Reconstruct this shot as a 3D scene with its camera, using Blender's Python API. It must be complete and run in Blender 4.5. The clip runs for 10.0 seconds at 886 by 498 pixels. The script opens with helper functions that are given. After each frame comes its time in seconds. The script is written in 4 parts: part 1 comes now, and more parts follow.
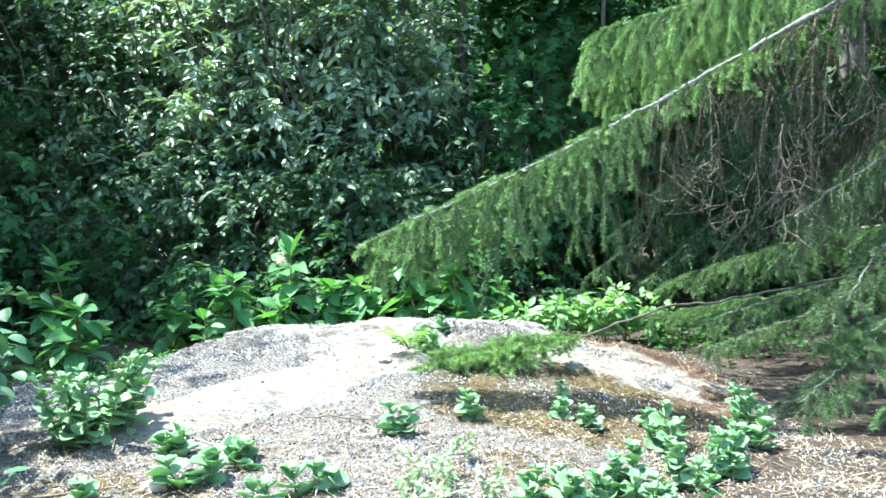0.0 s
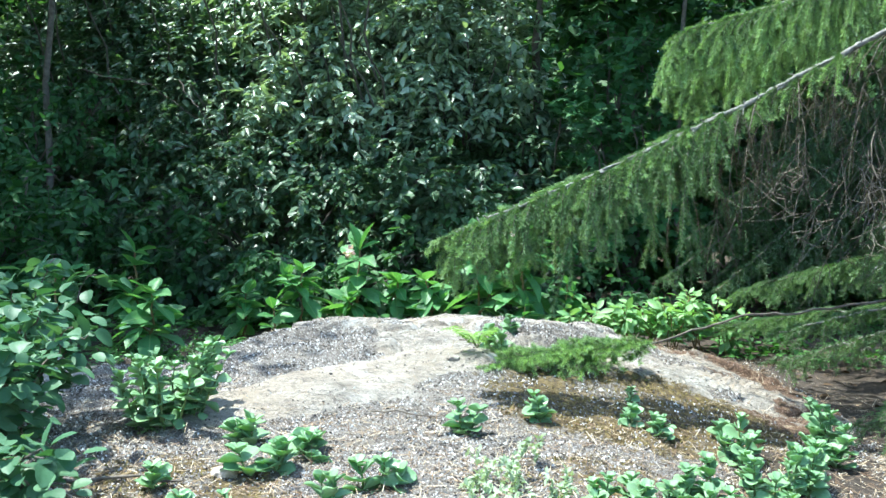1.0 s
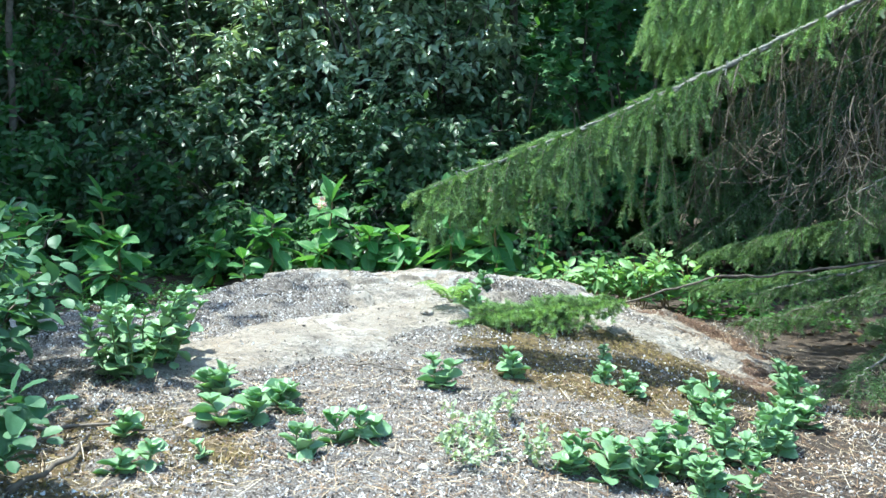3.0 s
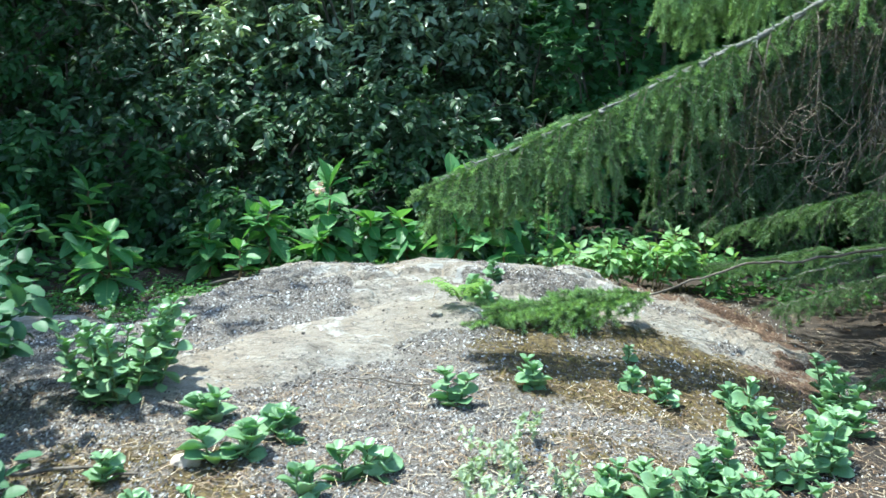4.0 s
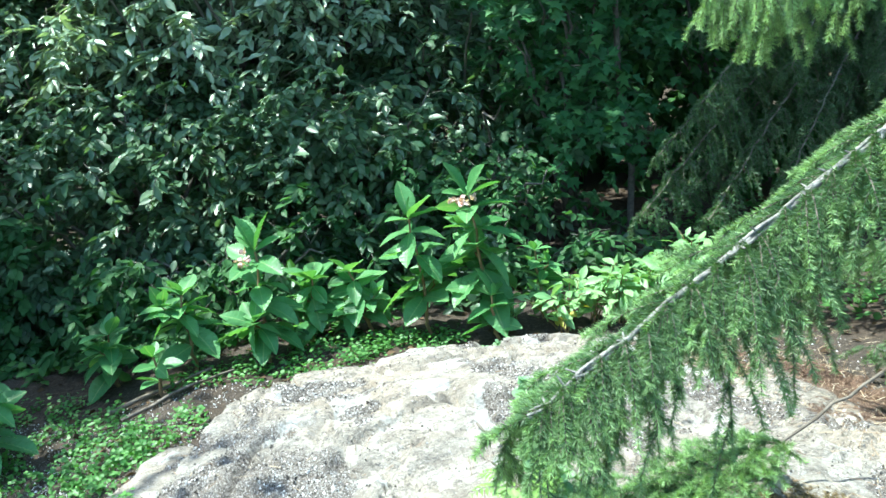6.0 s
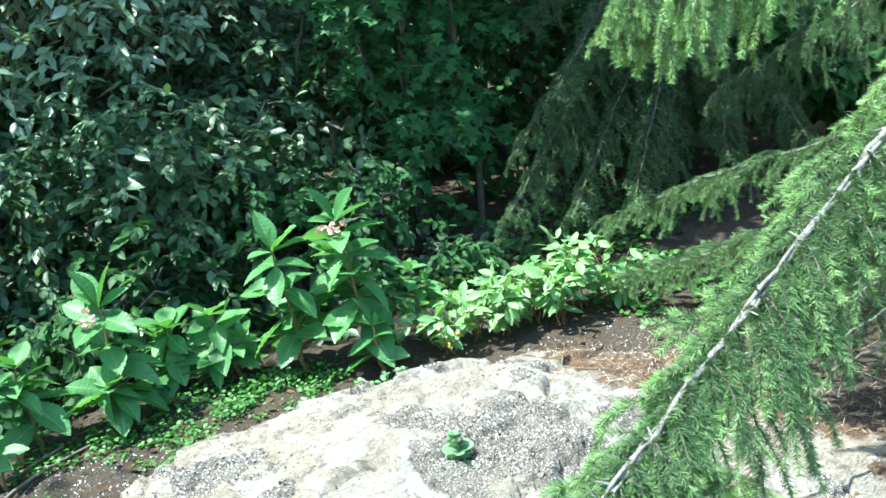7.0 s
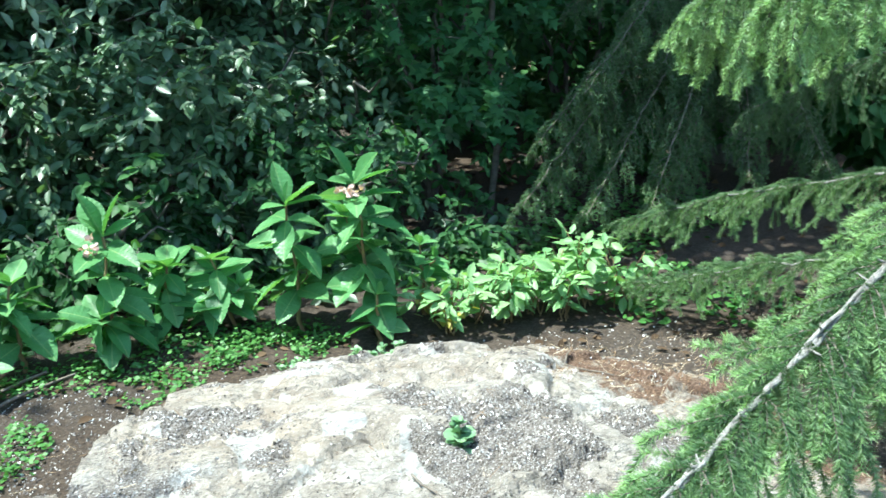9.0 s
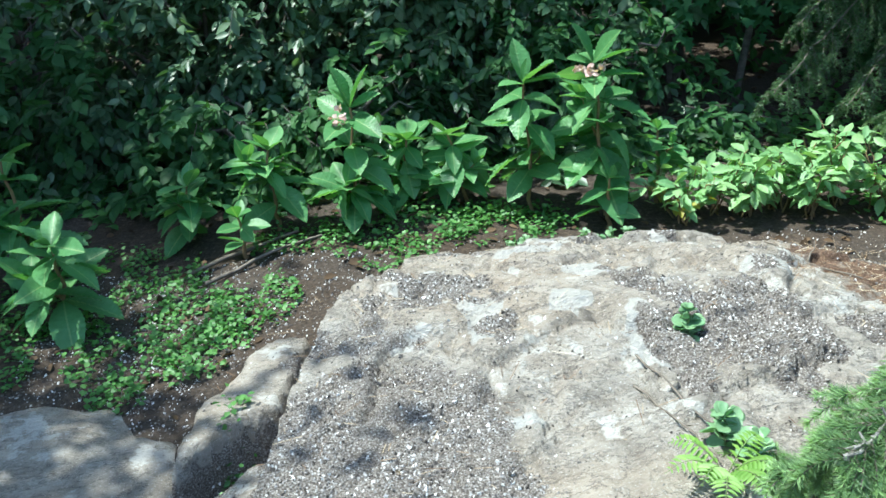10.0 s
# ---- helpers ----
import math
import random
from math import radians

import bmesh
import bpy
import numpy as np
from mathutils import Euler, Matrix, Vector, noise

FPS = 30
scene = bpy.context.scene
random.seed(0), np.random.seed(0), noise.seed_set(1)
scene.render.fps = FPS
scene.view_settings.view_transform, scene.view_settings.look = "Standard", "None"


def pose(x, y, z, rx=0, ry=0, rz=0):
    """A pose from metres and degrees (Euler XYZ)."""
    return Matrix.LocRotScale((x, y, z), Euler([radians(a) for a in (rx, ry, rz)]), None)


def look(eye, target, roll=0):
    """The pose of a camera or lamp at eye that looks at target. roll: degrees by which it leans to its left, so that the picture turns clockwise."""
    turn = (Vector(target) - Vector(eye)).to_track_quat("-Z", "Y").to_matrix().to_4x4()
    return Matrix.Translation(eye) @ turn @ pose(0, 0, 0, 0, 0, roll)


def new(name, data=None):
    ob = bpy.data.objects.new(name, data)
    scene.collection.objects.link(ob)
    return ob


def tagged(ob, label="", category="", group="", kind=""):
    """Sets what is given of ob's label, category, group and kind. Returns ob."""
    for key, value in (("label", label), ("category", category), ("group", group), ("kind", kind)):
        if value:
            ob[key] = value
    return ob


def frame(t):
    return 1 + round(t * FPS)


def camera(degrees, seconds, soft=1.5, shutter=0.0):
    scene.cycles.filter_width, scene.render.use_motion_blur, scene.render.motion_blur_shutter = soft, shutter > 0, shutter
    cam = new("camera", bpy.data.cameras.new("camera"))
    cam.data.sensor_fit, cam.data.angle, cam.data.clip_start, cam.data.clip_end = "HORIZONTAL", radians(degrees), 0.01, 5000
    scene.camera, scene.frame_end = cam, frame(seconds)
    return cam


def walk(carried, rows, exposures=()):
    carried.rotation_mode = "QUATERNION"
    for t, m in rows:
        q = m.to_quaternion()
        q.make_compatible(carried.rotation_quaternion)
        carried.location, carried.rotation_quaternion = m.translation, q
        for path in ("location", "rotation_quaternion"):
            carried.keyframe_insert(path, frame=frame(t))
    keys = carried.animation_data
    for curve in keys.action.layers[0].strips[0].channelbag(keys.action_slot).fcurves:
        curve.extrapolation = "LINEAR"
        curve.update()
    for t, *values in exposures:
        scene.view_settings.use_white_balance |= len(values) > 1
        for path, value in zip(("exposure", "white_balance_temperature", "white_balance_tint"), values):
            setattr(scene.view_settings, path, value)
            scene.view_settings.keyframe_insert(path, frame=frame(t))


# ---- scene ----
cam = camera(54.1, 10.0, shutter=0.15)
PATH = [
    (0, (-0.015, 0.428, 1.261), (-0.137, 2.421, 1.155), -0.7),
    (0.5, (-0.035, 0.431, 1.259), (-0.286, 2.413, 1.171), 0.4),
    (1, (-0.046, 0.446, 1.265), (-0.314, 2.425, 1.15), 1.2),
    (1.5, (-0.049, 0.445, 1.264), (-0.347, 2.419, 1.142), 2.6),
    (2, (-0.08, 0.448, 1.258), (-0.449, 2.406, 1.086), 5.6),
    (2.5, (-0.057, 0.437, 1.255), (-0.323, 2.41, 1.067), 3.9),
    (2.7, (-0.056, 0.445, 1.255), (-0.251, 2.426, 1.057), 2.4),
    (3.8, (-0.178, 0.631, 1.3), (-0.384, 2.603, 1.033), 3.8),
    (4, (-0.127, 0.708, 1.321), (-0.316, 2.678, 1.034), 1.2),
    (4.5, (-0.06, 0.941, 1.432), (-0.159, 2.913, 1.115), -2.9),
    (5, (-0.339, 1.287, 1.545), (-0.356, 3.264, 1.239), -3.5),
    (5.2, (-0.479, 1.39, 1.624), (-0.469, 3.353, 1.239), -2.6),
    (6.3, (-0.525, 1.947, 1.838), (-0.423, 3.882, 1.34), -9.6),
    (6.5, (-0.6, 2.015, 1.879), (-0.392, 3.934, 1.357), -9.9),
    (7, (-0.731, 2.144, 1.962), (-0.264, 3.996, 1.37), -9.5),
    (7.5, (-0.77, 2.2, 1.96), (-0.154, 4.002, 1.349), -6.9),
    (8, (-0.818, 2.238, 1.969), (-0.187, 4.034, 1.355), -1.4),
    (8.5, (-0.835, 2.25, 1.972), (-0.231, 4.052, 1.348), 1.1),
    (9, (-0.842, 2.239, 1.976), (-0.344, 4.062, 1.322), -0.7),
    (9.5, (-0.86, 2.215, 1.942), (-0.689, 4.049, 1.164), -2.2),
    (10, (-0.876, 2.227, 1.942), (-0.901, 4.027, 1.071), -3.2),
]
walk(cam, [(t, look(eye, target, roll)) for t, eye, target, roll in PATH],
     exposures=[(0.0, 2.40, 6000, -3), (0.5, 2.15, 6000, -3), (1.0, 1.95, 6000, -3), (2.0, 1.85, 6000, -3), (2.7, 1.87, 6000, -3), (4.0, 1.63, 6000, -5), (5.0, 1.80, 6000, -6),
                (6.4, 2.16, 6000, -8), (7.2, 2.17, 6000, -8), (8.5, 2.03, 6000, -6), (9.3, 1.94, 6000, -6), (10.0, 1.57, 6000, -4)])

# ---- world and sun ----
SUN_FROM = Vector((-0.34, 0.04, 0.93)).normalized()
world = bpy.data.worlds.new("sky")
scene.world = world
world.use_nodes = True
wn = world.node_tree.nodes
sky = wn.new("ShaderNodeTexSky")
sky.sky_type, sky.sun_disc = "NISHITA", False
sky.sun_elevation = math.asin(SUN_FROM.z)
sky.sun_rotation = math.atan2(SUN_FROM.x, SUN_FROM.y)
world.node_tree.links.new(sky.outputs[0], wn["Background"].inputs[0])
wn["Background"].inputs[1].default_value = 0.15
sun = new("sun", bpy.data.lights.new("sun", "SUN"))
sun.data.energy, sun.data.angle, sun.data.color = 3.4, radians(0.6), (1.0, 0.97, 0.92)
sun.matrix_world = look(SUN_FROM * 20, (0, 0, 0))

# ---- materials ----
def material(name):
    m = bpy.data.materials.new(name)
    m.use_nodes = True
    t = m.node_tree
    return m, t, t.nodes["Principled BSDF"], t.links.new


def node(t, kind, **inputs):
    n = t.nodes.new("ShaderNode" + kind)
    for k, v in inputs.items():
        n.inputs[k.replace("_", " ")].default_value = v
    return n


def ramp(t, fac, stops):
    r = t.nodes.new("ShaderNodeValToRGB")
    e = r.color_ramp.elements
    while len(e) < len(stops):
        e.new(0.5)
    for el, (p, c) in zip(e, stops):
        el.position, el.color = p, (*c, 1) if len(c) == 3 else c
    t.links.new(fac, r.inputs[0])
    return r.outputs[0]


def mixed(t, fac, a, b, kind="MIX"):
    n = t.nodes.new("ShaderNodeMix")
    n.data_type, n.blend_type = "RGBA", kind
    for sock, v in ((n.inputs[0], fac), (n.inputs[6], a), (n.inputs[7], b)):
        if isinstance(v, bpy.types.NodeSocket):
            t.links.new(v, sock)
        else:
            sock.default_value = v if isinstance(v, (int, float)) else (*v, 1)
    return n.outputs[2]


def math_node(t, op, a, b=0.0):
    n = t.nodes.new("ShaderNodeMath")
    n.operation = op
    for sock, v in zip(n.inputs, (a, b)):
        if isinstance(v, bpy.types.NodeSocket):
            t.links.new(v, sock)
        else:
            sock.default_value = v
    return n.outputs[0]


def noise_tex(t, scale, detail=6.0, rough=0.6, coord=None):
    n = node(t, "TexNoise", Scale=scale, Detail=detail, Roughness=rough)
    t.links.new(coord if coord else t.nodes.new("ShaderNodeTexCoord").outputs["Object"], n.inputs["Vector"])
    return n.outputs["Fac"]


def bump(t, p, height, strength, dist):
    b = node(t, "Bump", Strength=strength, Distance=dist)
    t.links.new(height, b.inputs["Height"])
    t.links.new(b.outputs[0], p.inputs["Normal"])


def leafy(name, dark, light, rough=0.5, through_light=0.3, islands=True, veins=False, size=1.0, attr=None, gloss=0.5):
    """A leaf: glossy skin with light that passes through, varied leaf by leaf."""
    m, t, p, link = material(name)
    if islands:
        pick = t.nodes.new("ShaderNodeNewGeometry").outputs["Random Per Island"]
    else:
        pick = t.nodes.new("ShaderNodeObjectInfo").outputs["Random"]
    col = ramp(t, pick, [(0.0, dark), (1.0, light)])
    col = mixed(t, noise_tex(t, 9.0 * size, 3), col, mixed(t, 1.0, col, (0.62, 0.66, 0.5), "MULTIPLY"))
    if attr:
        a = t.nodes.new("ShaderNodeAttribute")
        a.attribute_name = attr[0]
        col = mixed(t, a.outputs["Fac"], col, attr[1])
    if veins:
        xyz = t.nodes.new("ShaderNodeSeparateXYZ")
        link(t.nodes.new("ShaderNodeTexCoord").outputs["Generated"], xyz.inputs[0])
        side = math_node(t, "ABSOLUTE", math_node(t, "SUBTRACT", xyz.outputs[0], 0.5))
        rib = math_node(t, "LESS_THAN", side, 0.025)
        wave = math_node(t, "SINE", math_node(t, "MULTIPLY", math_node(t, "SUBTRACT", xyz.outputs[1], math_node(t, "MULTIPLY", side, 0.55)), 75.0))
        vein = math_node(t, "GREATER_THAN", wave, 0.86)
        col = mixed(t, math_node(t, "MULTIPLY", vein, 0.12), col, (0.16, 0.30, 0.09))
        col = mixed(t, math_node(t, "MULTIPLY", rib, 0.5), col, (0.30, 0.42, 0.18))
        bump(t, p, wave, 0.12, 0.002)
    link(col, p.inputs["Base Color"])
    p.inputs["Roughness"].default_value = rough
    p.inputs["Specular IOR Level"].default_value = gloss
    tr = t.nodes.new("ShaderNodeBsdfTranslucent")
    link(mixed(t, 1.0, col, (1.25, 1.35, 0.55), "MULTIPLY"), tr.inputs["Color"])
    mx = t.nodes.new("ShaderNodeMixShader")
    mx.inputs[0].default_value = through_light
    link(p.outputs[0], mx.inputs[1]), link(tr.outputs[0], mx.inputs[2])
    link(mx.outputs[0], t.nodes["Material Output"].inputs[0])
    return m


def barky(name, dark, light, scale=25.0):
    m, t, p, link = material(name)
    f = noise_tex(t, scale, 8, 0.7)
    link(ramp(t, f, [(0.3, dark), (0.7, light)]), p.inputs["Base Color"])
    p.inputs["Roughness"].default_value = 0.9
    bump(t, p, f, 0.6, 0.01)
    return m


def soil_material():
    m, t, p, link = material("forest_soil")
    big, fine = noise_tex(t, 1.3, 5), noise_tex(t, 60.0, 8, 0.75)
    c = ramp(t, fine, [(0.3, (0.022, 0.016, 0.011)), (0.52, (0.065, 0.048, 0.037)), (0.68, (0.15, 0.122, 0.098)), (0.8, (0.36, 0.33, 0.29))])
    link(mixed(t, ramp(t, big, [(0.42, (0, 0, 0)), (0.62, (1, 1, 1))]), c, mixed(t, 1.0, c, (0.92, 0.80, 0.68), "MULTIPLY")), p.inputs["Base Color"])
    p.inputs["Roughness"].default_value = 1.0
    bump(t, p, fine, 0.9, 0.02)
    return m


def rock_material():
    m, t, p, link = material("weathered_granite")
    def attribute(name):
        a = t.nodes.new("ShaderNodeAttribute")
        a.attribute_name = name
        return a.outputs["Fac"]
    big, mid, fine, grit = noise_tex(t, 1.8, 6), noise_tex(t, 9.0, 8, 0.7), noise_tex(t, 55.0, 6, 0.7), noise_tex(t, 210.0, 3, 0.6)
    stone = ramp(t, mid, [(0.30, (0.17, 0.145, 0.122)), (0.47, (0.325, 0.288, 0.248)), (0.64, (0.455, 0.415, 0.368))])
    stone = mixed(t, ramp(t, big, [(0.42, (0, 0, 0)), (0.68, (0.6, 0.6, 0.6))]), stone, (0.42, 0.33, 0.245))
    stone = mixed(t, ramp(t, fine, [(0.34, (0.6, 0.6, 0.6)), (0.46, (0, 0, 0))]), stone, (0.12, 0.105, 0.09))
    stone = mixed(t, ramp(t, grit, [(0.56, (0, 0, 0)), (0.70, (0.6, 0.6, 0.6))]), stone, (0.66, 0.63, 0.59))
    # split layers that run across the stone
    turned = node(t, "Mapping", Rotation=(0, 0, radians(-38)), Scale=(3.0, 7.0, 4.0))
    link(t.nodes.new("ShaderNodeTexCoord").outputs["Object"], turned.inputs["Vector"])
    grain = noise_tex(t, 1.5, 8, 0.68, turned.outputs[0])
    seam = math_node(t, "ABSOLUTE", math_node(t, "SUBTRACT", grain, 0.5))
    stone = mixed(t, ramp(t, seam, [(0.0, (0.8, 0.8, 0.8)), (0.013, (0, 0, 0))]), stone, (0.085, 0.075, 0.065))
    lichen = math_node(t, "MULTIPLY", ramp(t, noise_tex(t, 5.2, 9, 0.72), [(0.57, (0, 0, 0)), (0.61, (1, 1, 1))]), 0.7)
    stone = mixed(t, lichen, stone, (0.60, 0.578, 0.54))
    # grit and litter lying in the hollows
    litter = ramp(t, grit, [(0.28, (0.05, 0.038, 0.03)), (0.45, (0.15, 0.125, 0.108)), (0.58, (0.29, 0.26, 0.235)), (0.69, (0.60, 0.57, 0.545))])
    edge = math_node(t, "MULTIPLY", math_node(t, "SUBTRACT", mid, 0.5), 1.6)
    def cover(name, lo, hi):
        return ramp(t, math_node(t, "ADD", attribute(name), edge), [(lo, (0, 0, 0)), (hi, (1, 1, 1))])
    stone = mixed(t, ramp(t, math_node(t, "ADD", attribute("pale"), math_node(t, "MULTIPLY", math_node(t, "SUBTRACT", mid, 0.5), 0.9)), [(0.42, (0, 0, 0)), (0.66, (0.62, 0.62, 0.62))]), stone, mixed(t, fine, (0.42, 0.41, 0.385), (0.60, 0.595, 0.575)))
    col = mixed(t, cover("litter", 0.46, 0.56), stone, litter)
    brown = ramp(t, noise_tex(t, 120.0, 4, 0.7), [(0.3, (0.05, 0.028, 0.018)), (0.55, (0.17, 0.098, 0.062)), (0.72, (0.36, 0.27, 0.20))])
    col = mixed(t, cover("duff", 0.46, 0.60), col, brown)
    moss = ramp(t, noise_tex(t, 45.0, 6, 0.75), [(0.3, (0.035, 0.026, 0.012)), (0.5, (0.125, 0.085, 0.035)), (0.68, (0.29, 0.215, 0.075))])
    patch = math_node(t, "MULTIPLY", math_node(t, "SUBTRACT", noise_tex(t, 26.0, 6, 0.75), 0.5), 2.6)
    col = mixed(t, ramp(t, math_node(t, "ADD", math_node(t, "ADD", attribute("moss"), edge), patch), [(0.40, (0, 0, 0)), (0.75, (1, 1, 1))]), col, moss)
    link(col, p.inputs["Base Color"])
    p.inputs["Roughness"].default_value = 0.92
    h = math_node(t, "ADD", math_node(t, "ADD", math_node(t, "MULTIPLY", mid, 1.0), math_node(t, "MULTIPLY", grain, 2.8)), math_node(t, "ADD", math_node(t, "MULTIPLY", fine, 0.55), math_node(t, "MULTIPLY", grit, 0.28)))
    bump(t, p, h, 0.85, 0.036)
    return m


def speckle(name, stops, rough=0.85):
    m, t, p, link = material(name)
    link(ramp(t, t.nodes.new("ShaderNodeNewGeometry").outputs["Random Per Island"], stops), p.inputs["Base Color"])
    p.inputs["Roughness"].default_value = rough
    return m


SOIL, ROCK = soil_material(), rock_material()
BARK = barky("grey_bark", (0.05, 0.042, 0.035), (0.19, 0.165, 0.14))
SPRUCE_BARK = barky("spruce_bark", (0.09, 0.08, 0.07), (0.35, 0.33, 0.305), 60.0)
DEAD = barky("dead_twig_bark", (0.06, 0.045, 0.035), (0.22, 0.185, 0.15), 30.0)
STEM = barky("green_stem", (0.10, 0.16, 0.05), (0.20, 0.26, 0.09))
RED_STEM = barky("reddish_stem", (0.16, 0.09, 0.05), (0.26, 0.20, 0.09))
NEEDLE = leafy("spruce_needles", (0.045, 0.108, 0.050), (0.108, 0.190, 0.086), 0.45, 0.33, attr=("fresh", (0.315, 0.475, 0.205)), gloss=0.5)
BROWN_NEEDLE = leafy("withered_needles", (0.035, 0.038, 0.022), (0.095, 0.085, 0.050), 0.7, 0.2, gloss=0.2)
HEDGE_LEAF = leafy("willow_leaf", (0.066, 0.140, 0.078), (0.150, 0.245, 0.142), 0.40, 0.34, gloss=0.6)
# willow leaf again, with sunlight put into a paler colour
SUNLIT_LEAF = leafy("sunlit_willow_leaf", (0.22, 0.32, 0.23), (0.40, 0.50, 0.40), 0.34, 0.32, gloss=0.8)
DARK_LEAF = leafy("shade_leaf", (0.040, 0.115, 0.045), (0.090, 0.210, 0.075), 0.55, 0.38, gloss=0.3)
MAPLE_LEAF = leafy("maple_leaf", (0.045, 0.14, 0.055), (0.09, 0.22, 0.08), 0.55, 0.3, gloss=0.3)
BALSAM_LEAF = leafy("balsam_leaf", (0.10, 0.27, 0.10), (0.18, 0.39, 0.165), 0.42, 0.36, islands=False, veins=True, gloss=0.4)
BUSH_LEAF = leafy("bramble_leaf", (0.20, 0.39, 0.18), (0.37, 0.57, 0.28), 0.45, 0.33, islands=False, veins=True, gloss=0.4)
SEDUM_LEAF = leafy("stonecrop_leaf", (0.22, 0.40, 0.22), (0.40, 0.58, 0.37), 0.40, 0.36, islands=False, gloss=0.6)
SNOWBERRY_LEAF = leafy("round_shrub_leaf", (0.055, 0.145, 0.080), (0.125, 0.24, 0.14), 0.5, 0.28, islands=False, gloss=0.35)
HERB_LEAF = leafy("groundcover_leaf", (0.065, 0.19, 0.045), (0.14, 0.31, 0.085), 0.5, 0.3)
FERN_LEAF = leafy("fern_leaf", (0.18, 0.33, 0.07), (0.27, 0.43, 0.12), 0.5, 0.35)
SILVER_LEAF = leafy("silvery_leaf", (0.34, 0.43, 0.30), (0.50, 0.58, 0.45), 0.6, 0.25)
YELLOW_LEAF = leafy("yellowed_leaf", (0.40, 0.36, 0.06), (0.52, 0.46, 0.12), 0.5, 0.3, islands=False)
PETAL = leafy("pale_pink_petal", (0.70, 0.42, 0.47), (0.82, 0.62, 0.65), 0.6, 0.3)
CHIPS = speckle("stone_chips", [(0.0, (0.04, 0.032, 0.028)), (0.38, (0.13, 0.11, 0.096)), (0.62, (0.26, 0.235, 0.215)), (0.80, (0.48, 0.455, 0.435)), (1.0, (0.82, 0.80, 0.78))])
STRAW = speckle("dry_needles", [(0.0, (0.09, 0.05, 0.03)), (0.4, (0.24, 0.15, 0.085)), (0.8, (0.42, 0.33, 0.22)), (1.0, (0.60, 0.52, 0.40))])
MOSS = speckle("moss_blades", [(0.0, (0.06, 0.045, 0.016)), (0.5, (0.17, 0.125, 0.04)), (1.0, (0.30, 0.25, 0.07))])
PINK_STONE = barky("pink_stone", (0.40, 0.31, 0.25), (0.62, 0.52, 0.44), 18.0)
BROWN_LEAF = leafy("dead_leaf", (0.05, 0.03, 0.018), (0.16, 0.10, 0.065), 0.8, 0.1, gloss=0.2)

# ---- mesh helpers ----
rng = np.random.default_rng(7)


def np_mesh(name, verts, faces, mat, smooth=True, attr=None):
    """A mesh from arrays: verts (n, 3) and faces (m, k), all of one size."""
    verts, faces = np.asarray(verts, np.float32), np.asarray(faces, np.int32)
    me = bpy.data.meshes.new(name)
    me.vertices.add(len(verts))
    me.vertices.foreach_set("co", verts.ravel())
    k = faces.shape[1]
    me.loops.add(faces.size)
    me.loops.foreach_set("vertex_index", faces.ravel())
    me.polygons.add(len(faces))
    me.polygons.foreach_set("loop_start", np.arange(0, faces.size, k, dtype=np.int32))
    me.polygons.foreach_set("use_smooth", np.full(len(faces), smooth))
    for key, values in (attr or {}).items():
        me.attributes.new(key, "FLOAT", "POINT").data.foreach_set("value", np.asarray(values, np.float32))
    me.update(calc_edges=True)
    me.materials.append(mat)
    return me


def part(name, me, parent, m=None, label=""):
    ob = new(name, me)
    ob.parent = parent
    if m is not None:
        ob.matrix_basis = m
    return tagged(ob, label)


def thing(name, x, y, z, label, category, group="", kind=""):
    ob = new(name)
    ob.location = (x, y, z)
    ob.empty_display_size = 0.05
    return tagged(ob, label, category, group, kind)


def tubes(lines, sides=5):
    """Tapered tubes along polylines: each is (points (n, 3), first radius, last radius)."""
    vs, fs, base = [], [], 0
    for pts, r0, r1 in lines:
        pts = np.asarray(pts, float)
        n = len(pts)
        d = np.gradient(pts, axis=0)
        d /= np.linalg.norm(d, axis=1)[:, None] + 1e-9
        ref = np.where(np.abs(d[:, 2:3]) > 0.9, [[1.0, 0, 0]], [[0, 0, 1.0]])
        u = np.cross(d, ref)
        u /= np.linalg.norm(u, axis=1)[:, None] + 1e-9
        w = np.cross(d, u)
        r = (np.linspace(r0, r1, n) if np.ndim(r0) == 0 else np.asarray(r0))[:, None, None]
        a = np.linspace(0, 2 * np.pi, sides, endpoint=False)
        ring = pts[:, None, :] + r * (np.cos(a)[None, :, None] * u[:, None, :] + np.sin(a)[None, :, None] * w[:, None, :])
        vs.append(ring.reshape(-1, 3))
        i, j = np.meshgrid(np.arange(n - 1), np.arange(sides), indexing="ij")
        q = np.stack([i * sides + j, i * sides + (j + 1) % sides, (i + 1) * sides + (j + 1) % sides, (i + 1) * sides + j], -1).reshape(-1, 4)
        fs.append(q + base)
        base += n * sides
    return np.concatenate(vs), np.concatenate(fs)


def bend(a, b, sag=0.0, wob=0.0, n=10):
    """A sagging, slightly crooked line from a to b."""
    s = np.linspace(0, 1, n)[:, None]
    p = np.asarray(a, float) * (1 - s) + np.asarray(b, float) * s
    p[:, 2] -= sag * 4 * (s * (1 - s))[:, 0]
    if wob:
        k = rng.normal(0, wob, (n, 3))
        k[0] = k[-1] = 0
        p += k
    return p


